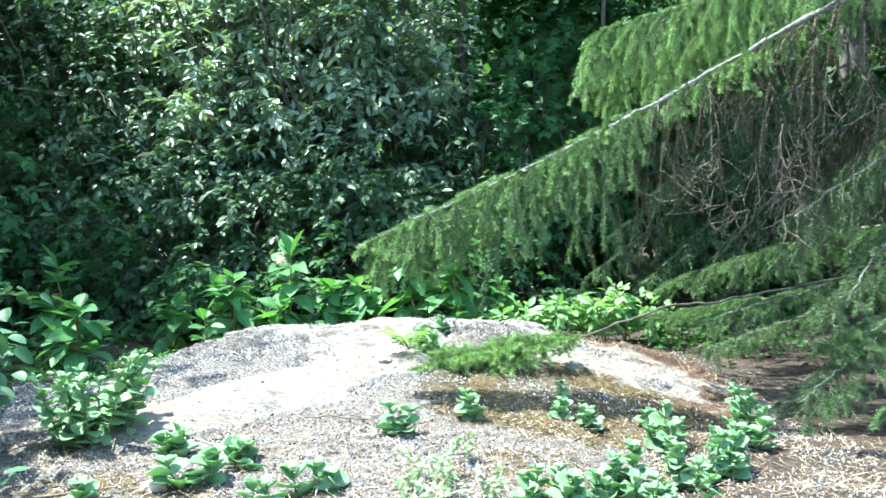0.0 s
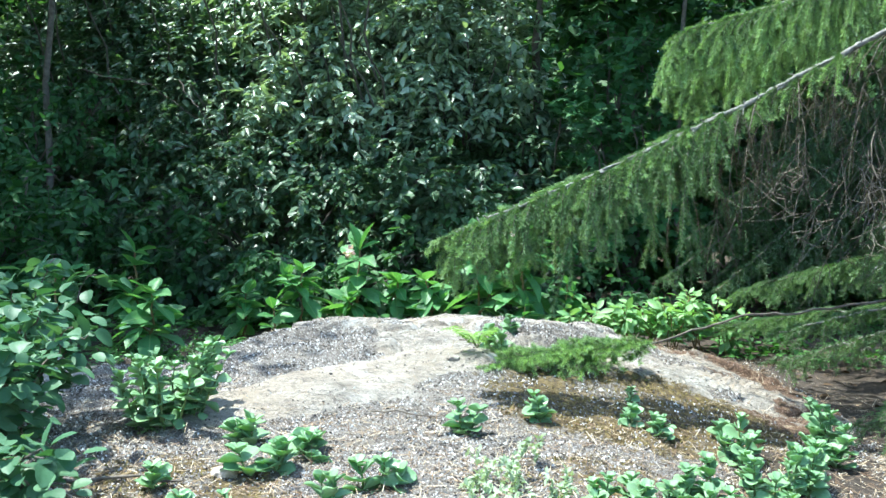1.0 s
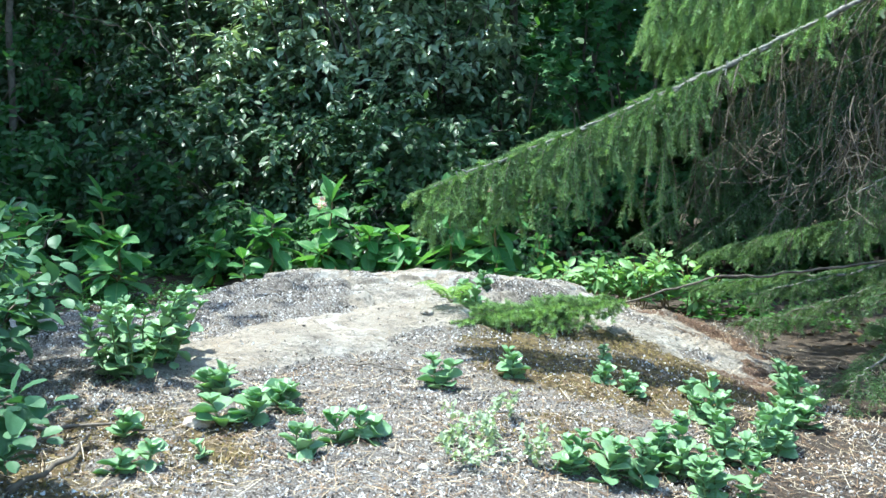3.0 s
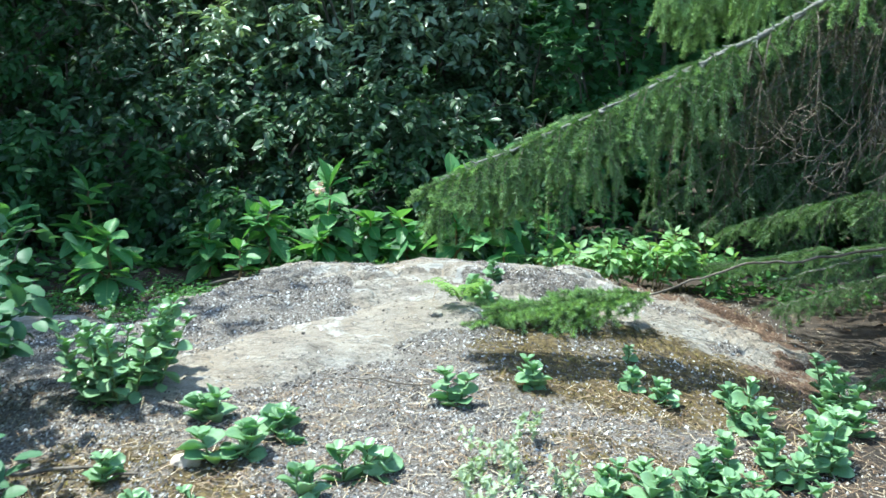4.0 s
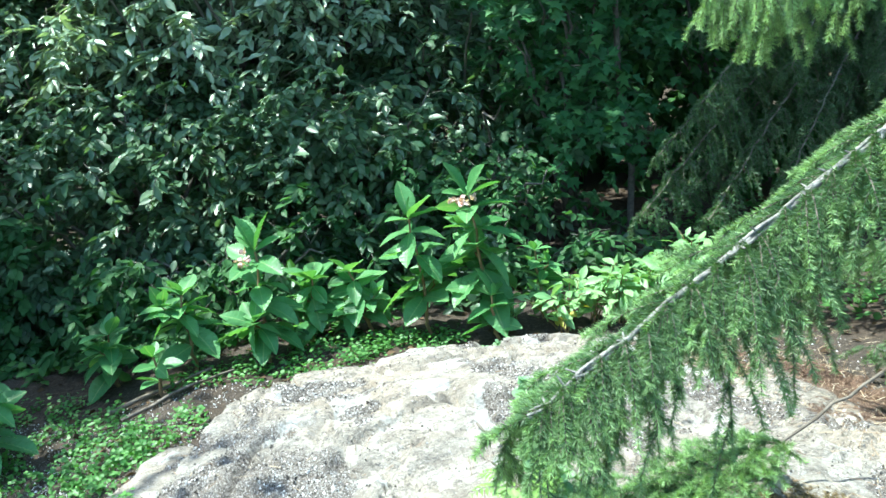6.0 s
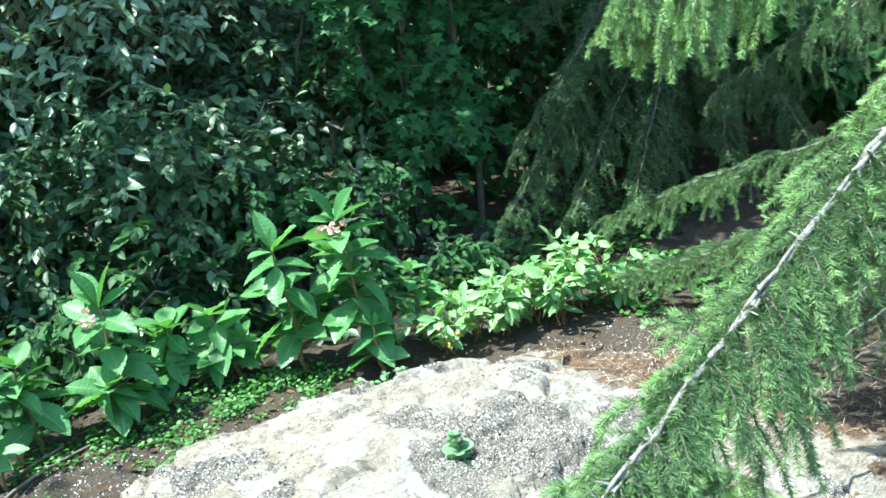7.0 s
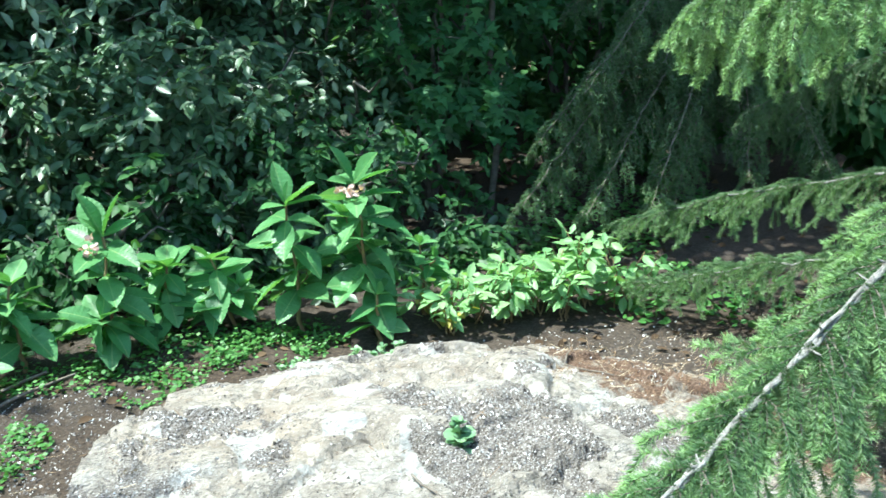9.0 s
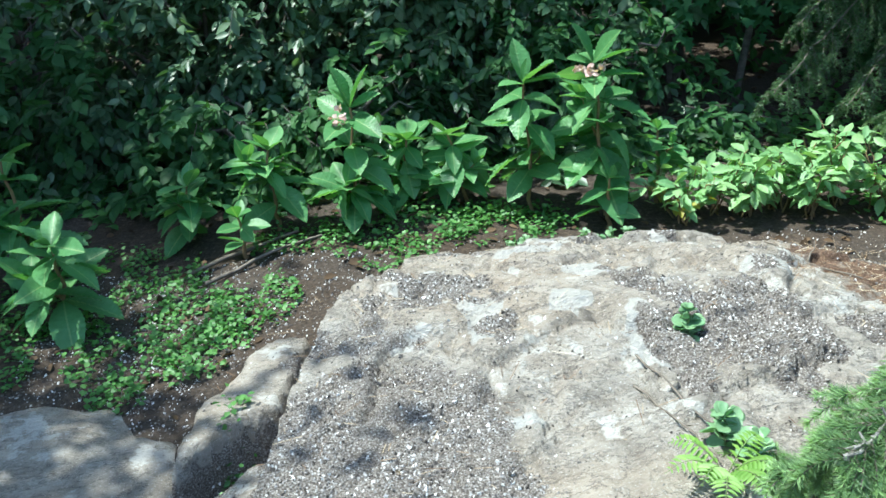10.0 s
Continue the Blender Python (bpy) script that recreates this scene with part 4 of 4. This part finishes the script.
# the branches above it
spruce_branch(near, [(3.35, 4.15, 3.10), (1.7, 4.25, 2.75), (1.08, 4.30, 2.28), (0.67, 4.30, 1.98), (0.42, 4.25, 1.85)], 135, 0.46, 1.0, 0.016, 0.15, 1.0, 2500, 0.018, 0.0016, forks=4, sweep=0.3, tip_scale=0.35, knobs=60)
spruce_branch(near, [(3.35, 4.15, 3.30), (1.9, 4.55, 2.85), (1.38, 4.75, 2.36), (1.02, 4.83, 2.10), (0.80, 4.78, 1.99)], 110, 0.42, 1.0, 0.016, 0.15, 1.0, 2100, 0.018, 0.0017, forks=3, sweep=0.5)
spruce_branch(near, [(3.35, 4.15, 2.9), (1.9, 4.05, 2.45), (1.25, 4.02, 2.2), (0.75, 3.95, 2.03), (0.38, 3.9, 1.92)], 110, 0.44, 1.0, 0.014, 0.2, 1.0, 2200, 0.018, 0.0016, forks=3, sweep=0.3)
spruce_branch(near, [(3.35, 4.15, 3.0), (1.9, 3.7, 2.7), (1.3, 3.35, 2.35), (0.8, 3.1, 2.12), (0.55, 2.98, 2.02)], 90, 0.36, 1.0, 0.016, 0.2, 1.0, 1800, 0.020, 0.0018, forks=3)
# branches between, in shade
spruce_branch(near, [(3.35, 4.2, 1.95), (1.95, 4.25, 1.82), (1.55, 4.32, 1.60), (1.28, 4.36, 1.42)], 60, 0.42, 1.1, 0.012, 0.1, 0.1, 620, forks=3, needle_mat=BROWN_NEEDLE)
spruce_branch(near, [(3.35, 4.1, 1.75), (1.9, 3.95, 1.62), (1.40, 3.85, 1.38), (1.10, 3.80, 1.18)], 60, 0.36, 1.1, 0.012, 0.1, 0.15, 620, forks=3)
# the low branch whose end lies on the rock
spruce_branch(near, [(3.35, 4.1, 1.20), (1.7, 3.98, 1.02), (1.1, 3.90, 0.90), (0.80, 3.87, 0.85), (0.64, 3.84, 0.86), (0.45, 3.74, 0.79), (0.13, 3.65, 0.715), (-0.05, 3.60, 0.685), (-0.26, 3.55, 0.665)], 95, 0.17, 0.3, 0.006, 0.70, 1.0, 2600, 0.017, 0.0016, bark=DEAD, axis_needles=0.3, tip_scale=1.0, forks=4, top_lit=0.7)
spruce_branch(near, [(3.35, 4.0, 1.10), (1.9, 3.8, 1.0), (1.45, 3.62, 0.84), (1.12, 3.48, 0.74)], 70, 0.24, 0.5, 0.011, 0.2, 0.5, 1600)
spruce_branch(near, [(3.35, 4.0, 0.95), (1.9, 3.55, 0.85), (1.45, 3.22, 0.70), (1.15, 3.05, 0.62)], 60, 0.24, 0.5, 0.011, 0.2, 0.5, 1600)
spruce_branch(near, [(3.35, 4.2, 1.3), (1.9, 4.15, 1.1), (1.3, 4.12, 0.88), (0.80, 4.10, 0.74)], 60, 0.24, 0.6, 0.011, 0.25, 0.25, 1400)
# low branches towards the back
spruce_branch(near, [(3.37, 4.3, 1.25), (2.0, 4.9, 1.15), (1.45, 5.45, 0.95), (0.98, 5.80, 0.74)], 130, 0.36, 0.6, 0.010, 0.1, 0.5, 1900)
spruce_branch(near, [(3.37, 4.3, 0.95), (1.9, 4.8, 0.85), (1.35, 5.15, 0.72), (0.85, 5.35, 0.60)], 130, 0.32, 0.4, 0.010, 0.1, 0.5, 1900)
spruce_branch(near, [(3.37, 4.3, 1.9), (2.3, 5.0, 1.75), (2.1, 5.7, 1.45), (1.9, 6.2, 1.15)], 90, 0.40, 1.0, 0.013, 0.1, 0.2, 1300)
for a, b, c in (((1.6, 3.7, 0.95), (1.25, 3.5, 0.72), (0.98, 3.35, 0.58)), ((1.75, 4.0, 1.3), (1.4, 3.75, 1.05), (1.15, 3.55, 0.80)), ((1.8, 3.4, 0.95), (1.5, 3.0, 0.72), (1.3, 2.75, 0.55)),
                ((1.7, 4.4, 0.9), (1.3, 4.5, 0.68), (0.95, 4.55, 0.55)), ((1.9, 4.3, 1.5), (1.5, 4.35, 1.2), (1.2, 4.3, 0.95)), ((2.0, 3.6, 1.5), (1.6, 3.2, 1.2), (1.35, 2.95, 0.95))):
    spruce_branch(near, [(3.35, 4.15, a[2] + 0.25), a, b, c], 70, 0.28, 0.6, 0.008, 0.12, 0.45, 950)
# unseen boughs higher up, added to shade the ones below
for a, b in ((3.55, 3.2), (3.9, 3.3), (4.5, 3.25)):
    spruce_branch(near, [(3.35, 4.15, b + 0.5), (1.9, 0.5 * (a + 4.15), b + 0.3), (1.25, a, b + 0.1), (0.72, a, b)], 80, 0.42, 0.9, 0.014, 0.1, 0.6, 420, 0.020, 0.004, forks=3)
# the rest of the crown
for k in range(16):
    a = radians(25 + k * 137.5)
    h = 3.4 + 0.32 * k
    l = 2.3 - 0.085 * k
    ex, ey = math.cos(a), math.sin(a)
    if ex < -0.3 and ey < 0.5:
        l *= 0.75
    spruce_branch(near, [(3.37, 4.15, h), (3.4 + 0.4 * l * ex, 4.15 + 0.4 * l * ey, h + 0.05), (3.4 + l * ex, 4.15 + l * ey, h - 0.35 * l)], 60, 0.45, 1.0, 0.016, 0.1, 0.5, 260, 0.022, 0.004, forks=2)
dead_twigs(near, 1.1, 1.8, 3.75, 4.4, 1.4, 1.95, 30, 0.7)
dead_twigs(near, 0.75, 1.1, 3.55, 3.9, 1.35, 1.6, 8, 0.45)

back = spruce(3.0, 8.0, 9.0, 0.14, "shaded spruce standing behind, with grey-green branches")
for tip, b in (((0.55, 6.0, 0.76), 2.0), ((0.88, 5.95, 0.70), 1.9), ((0.72, 6.25, 1.0), 2.2), ((1.2, 5.9, 0.72), 1.8), ((0.95, 6.2, 1.25), 2.4), ((0.92, 6.45, 0.70), 1.9), ((1.40, 6.05, 0.60), 1.6), ((1.15, 6.70, 1.05), 2.1), ((1.9, 6.1, 0.75), 1.8), ((1.2, 7.0, 1.6), 2.6), ((2.4, 6.0, 0.7), 1.6), ((1.6, 6.9, 2.3), 3.2), ((2.6, 6.3, 1.5), 2.4),
               ((1.55, 6.5, 1.35), 2.3), ((2.1, 6.5, 1.2), 2.2), ((3.3, 6.0, 1.0), 2.0), ((0.9, 7.2, 2.1), 3.0), ((2.0, 7.0, 0.8), 1.4), ((2.9, 6.6, 0.6), 1.2), ((1.25, 7.3, 0.75), 1.3), ((2.6, 6.8, 2.5), 3.3), ((3.0, 6.6, 2.9), 3.6), ((2.3, 6.9, 3.0), 3.8), ((3.2, 6.7, 2.1), 2.9)):
    m = [(3.0 + (tip[0] - 3.0) * s, 8.0 + (tip[1] - 8.0) * s, b + (tip[2] - b) * s ** 1.3) for s in (0, 0.35, 0.7, 1)]
    spruce_branch(back, m, 110, 0.30, 0.95, 0.010, 0.1, 0.2, 560, 0.021, 0.0042, forks=3, bark=DEAD)
for k in range(12):
    a = radians(60 + k * 137.5)
    h = 3.2 + 0.42 * k
    l = 2.1 - 0.1 * k
    spruce_branch(back, [(3.0, 8.0, h), (3.0 + 0.5 * l * math.cos(a), 8.0 + 0.5 * l * math.sin(a), h), (3.0 + l * math.cos(a), 8.0 + l * math.sin(a), h - 0.3 * l)], 50, 0.45, 1.0, 0.016, 0.1, 0.3, 180, 0.022, 0.005, forks=2)


# ---- thicket ----
def bush(x, y, width, height, twigs, leaf, mat, label, seed, per=16, lean=-0.5, depth=0.8, tv=LEAF_V, tf=LEAF_F, category="shrub", wide=0.62, base=0.0):
    """A shrub: crooked limbs, thin twigs, and a crown of many small leaves set along the twigs."""
    z = floor_height(x, y)
    root = thing("shrub", x, y, z - 0.03, label, category, "thicket shrubs")
    g = np.random.default_rng(seed)
    limbs = []
    for k in range(7):
        e = np.array((g.uniform(-width, width) * 0.8, lean * g.uniform(-0.3, 1.0), height * g.uniform(0.55, 1.0)))
        limbs.append((bend((g.normal(0, 0.06), g.normal(0, 0.06), 0), e, -0.15 * height * g.uniform(0, 1), 0.03, 12), 0.020, 0.005))
    for limb in limbs:
        part("limb", np_mesh("limb", *tubes([limb], 6), BARK), root)
    lines, P, A = [], [], []
    clumps = []
    for k in range(max(10, twigs // 9)):
        h = base + (height - base) * g.beta(1.2, 1.1)
        px = g.uniform(-width, width) * (1 - 0.35 * (h / height) ** 2)
        clumps.append((px, lean * (1 - 0.9 * h / height) * 0.9 + depth * g.beta(1.0, 1.5) - 0.25, h))
    for k in range(twigs):
        c = clumps[g.integers(len(clumps))]
        p = np.array(c) + g.normal(0, 1, 3) * (0.15, 0.10, 0.11)
        p[2] = max(0.04, p[2])
        d = np.array((g.normal(0, 0.6), -abs(g.normal(0.55, 0.4)), g.normal(0.0, 0.35)))
        d /= np.linalg.norm(d)
        l = g.uniform(0.22, 0.5)
        q = hang(p, d, l, 0.45, 8)
        q[:, 2] = np.maximum(q[:, 2], 0.05)
        lines.append((q, 0.003, 0.001))
        m = per
        s = g.uniform(0.1, 1, m)
        idx = np.clip((s * 7).astype(int), 0, 6)
        P.append(q[idx] + (q[idx + 1] - q[idx]) * (s * 7 - idx)[:, None])
        e = (q[idx + 1] - q[idx]) / np.linalg.norm(q[idx + 1] - q[idx], axis=1)[:, None]
        A.append(0.55 * e + g.normal(0, 0.6, (m, 3)) * (1, 1, 0.45) + (0, -0.2, -0.12))
    P, A = np.concatenate(P), np.concatenate(A)
    n = len(P)
    v, f = leaf_cloud(P, A, g.normal(0, 0.33, (n, 3)) + (-0.05, -0.30, 0.9), leaf * g.uniform(0.6, 1.2, n), np.full(n, wide) * g.uniform(0.8, 1.15, n), tv, tf)
    tagged(part("crown", np_mesh("crown", v, f, mat), root), kind="stuff")
    v, f = tubes(lines[::2], 3)
    tagged(part("brushwood", np_mesh("brushwood", v, f, BARK), root), kind="stuff")
    return root


WILLOW = "dense willow shrub with grey-green oval leaves"
for k, (x, y, w, h, n) in enumerate(((-5.0, 9.2, 0.95, 3.2, 760), (-4.0, 9.1, 0.95, 3.0, 860), (-3.0, 9.0, 0.95, 3.0, 900), (-2.0, 9.0, 0.95, 2.9, 880), (-1.1, 9.1, 0.85, 2.8, 820), (-0.2, 8.6, 0.8, 1.7, 460))):
    bush(x, y, w, h, n, 0.098, HEDGE_LEAF, WILLOW, 100 + k, per=11, lean=-2.3, depth=0.6, wide=0.52)
# upper leaves take the paler colour that stands for sunlight
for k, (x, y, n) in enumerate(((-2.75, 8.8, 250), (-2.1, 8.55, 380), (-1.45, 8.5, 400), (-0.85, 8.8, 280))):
    bush(x, y, 0.55, 3.1, n, 0.105, SUNLIT_LEAF, "tall willow with upper leaves coloured paler for sunlight", 170 + k, per=11, lean=-2.1, base=1.45, depth=0.45, wide=0.5)
bush(-2.2, 7.1, 0.9, 1.3, 330, 0.08, HEDGE_LEAF, "lower willow shoots in front of the thicket", 120, lean=-0.5)
bush(-1.0, 7.0, 0.9, 1.2, 330, 0.08, HEDGE_LEAF, "lower willow shoots in front of the thicket", 121, lean=-0.5)
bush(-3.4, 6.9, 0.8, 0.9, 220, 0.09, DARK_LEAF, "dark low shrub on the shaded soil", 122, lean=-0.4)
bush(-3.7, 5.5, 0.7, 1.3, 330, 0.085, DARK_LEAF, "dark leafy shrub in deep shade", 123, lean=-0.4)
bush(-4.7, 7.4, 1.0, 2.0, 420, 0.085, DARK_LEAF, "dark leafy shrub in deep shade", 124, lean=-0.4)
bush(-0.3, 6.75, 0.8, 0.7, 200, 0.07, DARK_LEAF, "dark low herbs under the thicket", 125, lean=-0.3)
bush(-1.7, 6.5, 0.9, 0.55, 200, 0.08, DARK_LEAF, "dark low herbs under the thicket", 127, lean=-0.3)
bush(0.48, 7.4, 0.45, 2.3, 230, 0.090, MAPLE_LEAF, "young maple with lobed leaves in shade", 126, per=11, lean=-0.5, tv=MAPLE_V, tf=MAPLE_F, wide=0.95, base=0.5)
bush(1.7, 8.2, 0.9, 2.8, 300, 0.10, DARK_LEAF, "dark leafy shrub behind the spruce", 128, per=12, lean=-0.3)

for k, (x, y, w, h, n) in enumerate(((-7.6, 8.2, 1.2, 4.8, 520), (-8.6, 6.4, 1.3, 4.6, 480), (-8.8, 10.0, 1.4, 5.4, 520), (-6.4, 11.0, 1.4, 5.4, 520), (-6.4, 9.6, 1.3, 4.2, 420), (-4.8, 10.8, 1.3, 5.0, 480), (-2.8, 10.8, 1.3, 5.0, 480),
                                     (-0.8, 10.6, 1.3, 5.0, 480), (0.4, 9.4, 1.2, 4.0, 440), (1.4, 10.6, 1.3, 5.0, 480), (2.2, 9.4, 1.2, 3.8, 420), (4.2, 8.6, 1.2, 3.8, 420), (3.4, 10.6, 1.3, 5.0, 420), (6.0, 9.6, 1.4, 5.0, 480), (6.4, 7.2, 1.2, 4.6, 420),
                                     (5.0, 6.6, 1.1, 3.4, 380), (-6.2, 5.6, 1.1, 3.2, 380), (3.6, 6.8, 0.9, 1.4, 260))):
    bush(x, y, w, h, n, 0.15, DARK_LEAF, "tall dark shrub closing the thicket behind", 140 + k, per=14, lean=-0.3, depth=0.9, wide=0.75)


def spray(pts, n, leaf, label, mat):
    """A bare twig reaching out of the thicket, with single leaves towards its end."""
    o = np.array(pts[0])
    line = np.concatenate([bend(a, b, 0.02, 0.01, 8)[:-1] for a, b in zip(pts[:-1], pts[1:])] + [np.array([pts[-1]])]) - o
    root = thing("leafy_twig", *pts[0], label, "branch", "bright twigs of the thicket")
    v, f = tubes([(line, 0.006, 0.002)], 5)
    part("stem", np_mesh("stem", v, f, DEAD), root)
    i = rng.integers(len(line) // 5, len(line), n)
    v, f = leaf_cloud(line[i] + rng.normal(0, 0.05, (n, 3)), rng.normal(0, 0.7, (n, 3)) + (0.2, -0.2, -0.5), rng.normal(0, 0.4, (n, 3)) + (-0.1, -0.3, 0.8), rng.uniform(0.7, 1.2, n) * leaf, np.full(n, 0.6))
    part("foliage", np_mesh("foliage", v, f, mat), root)


# first three twigs: sunlight is painted into the pale leaf colour
spray([(-1.5, 8.1, 2.55), (-0.9, 8.0, 2.2), (-0.58, 8.0, 1.98), (-0.2, 7.95, 1.92), (0.25, 7.95, 1.72)], 46, 0.10, "willow twig with leaves coloured pale for sunlight", SUNLIT_LEAF)
spray([(-1.1, 8.1, 2.75), (-0.6, 8.0, 2.5), (-0.3, 7.95, 2.3)], 30, 0.10, "willow twig with leaves coloured pale for sunlight", SUNLIT_LEAF)
spray([(-1.1, 7.5, 1.25), (-0.6, 7.3, 1.15), (-0.3, 7.2, 1.2), (-0.12, 7.16, 1.33)], 26, 0.085, "willow twig with end leaves coloured pale for sunlight", SUNLIT_LEAF)
spray([(-3.9, 7.6, 1.9), (-3.3, 7.2, 1.6), (-2.8, 7.1, 1.75)], 8, 0.06, "bare crooked twig with few leaves", HEDGE_LEAF)
spray([(-4.1, 7.4, 2.3), (-3.4, 7.2, 2.15), (-2.7, 7.2, 1.7)], 8, 0.06, "bare crooked twig with few leaves", HEDGE_LEAF)
spray([(-3.2, 7.3, 2.2), (-2.9, 7.1, 1.9), (-2.75, 7.1, 1.5)], 5, 0.06, "bare crooked twig with few leaves", HEDGE_LEAF)


# ---- trees behind, and unseen ones added for shade ----
def tree(x, y, h, r, lean, leaf, n, label, seed, spread_r=1.6, low=2.8):
    z = floor_height(x, y)
    root = thing("tree", x, y, z - 0.05, label, "tree", "trees behind the thicket")
    g = np.random.default_rng(seed)
    trunk = bend((0, 0, 0), (g.normal(0, 0.1), g.normal(0, 0.1) + lean, h), 0, 0.02, 12)
    v, f = tubes([(trunk, r, r * 0.3)], 9)
    part("trunk", np_mesh("trunk", v, f, BARK), root)
    limbs, P = [], []
    for k in range(14):
        hh = g.uniform(low * 0.9, h)
        a = g.uniform(0, 6.28)
        l = spread_r * g.uniform(0.5, 1.0) * (1.15 - 0.5 * (hh - low) / max(0.1, h - low))
        b = np.array((0, lean * hh / h * 0.85, hh * 0.85))
        e = np.array((l * math.cos(a), l * math.sin(a) + lean * hh / h, hh + 0.2))
        limbs.append((bend(b, e, -0.1, 0.03, 8), r * 0.3, 0.006))
        c = e * 0.75 + b * 0.25
        P.append(c + g.normal(0, 0.42, (n // 14, 3)) * (1, 1, 0.7))
    for limb in limbs:
        part("limb", np_mesh("limb", *tubes([limb], 5), BARK), root)
    P = np.concatenate(P)
    m = len(P)
    v, f = leaf_cloud(P, g.normal(0, 1, (m, 3)) + (0, 0, -0.3), g.normal(0, 0.5, (m, 3)) + (0, 0, 1), leaf * g.uniform(0.7, 1.2, m), np.full(m, 0.65))
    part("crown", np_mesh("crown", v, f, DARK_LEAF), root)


SHADE = "slender leafy tree with a thin grey trunk, crown added out of view"
# real trunk; its crown, above the view, is thickened to cast shade
tree(-0.37, 8.5, 5.0, 0.05, -0.6, 0.11, 2800, SHADE, 201, 0.9, 3.6)
tree(-4.2, 7.0, 6.5, 0.032, 0, 0.12, 500, SHADE, 202, 0.5, 3.6)
# next three are out of view, added to keep the left dark
tree(-5.4, 7.7, 6.0, 0.05, 0, 0.12, 2400, SHADE, 203, 1.6, 3.0)
tree(-5.0, 6.3, 6.4, 0.06, 0, 0.12, 5200, SHADE, 204, 1.4, 3.6)
tree(-5.3, 5.6, 6.0, 0.07, 0, 0.12, 5200, SHADE, 205, 1.8, 2.6)
# unseen tree, placed only to block sun from soil and boulder
tree(-4.35, 3.8, 6.0, 0.07, 0, 0.12, 7000, "unseen leafy tree added to shade the soil beside the rock", 207, 1.05, 3.2)
# added tree: crown above the view blocks sun from the ground behind
tree(0.8, 7.15, 5.4, 0.022, 0, 0.12, 6500, "young maple tree added so its crown shades the ground", 208, 1.3, 3.4)

# unseen canopy, leaned forward to shade the thicket's lower front
tree(-2.25, 8.9, 5.6, 0.03, -2.5, 0.12, 1300, "unseen leaning tree added to shade the lower thicket", 209, 0.55, 3.6)


def woods():
    """The forest all round: leaf masses far off, in one object. Those behind the camera are unseen, added to cut fill
    light.
    """
    P = []
    for k in range(620):
        a = rng.uniform(0, 2 * np.pi) if k % 4 == 0 else rng.uniform(radians(20), radians(165))
        d = rng.uniform(10.5, 17)
        x, y = d * math.cos(a) - 0.5, 3.5 + d * math.sin(a)
        P.append(np.array((x, y, soil_height(x, y) + rng.uniform(0.2, 5.0))) + rng.normal(0, 1, (150, 3)) * (0.9, 0.9, 0.6))
    P = np.concatenate(P)
    n = len(P)
    flat = np.array([(0, 0, 0), (-0.45, 0.5, 0.06), (0, 1, -0.08), (0.45, 0.5, 0.06)])
    v, f = leaf_cloud(P, rng.normal(0, 1, (n, 3)), rng.normal(0, 0.6, (n, 3)) + (0, 0, 0.8), rng.uniform(0.18, 0.34, n), np.full(n, 0.85), flat, np.array([(0, 3, 2, 1)]))
    tagged(new("far_woods", np_mesh("far_woods", v, f, DARK_LEAF)), "dense dark green woodland all round, partly unseen and added to cut light", "woods", kind="stuff")


woods()
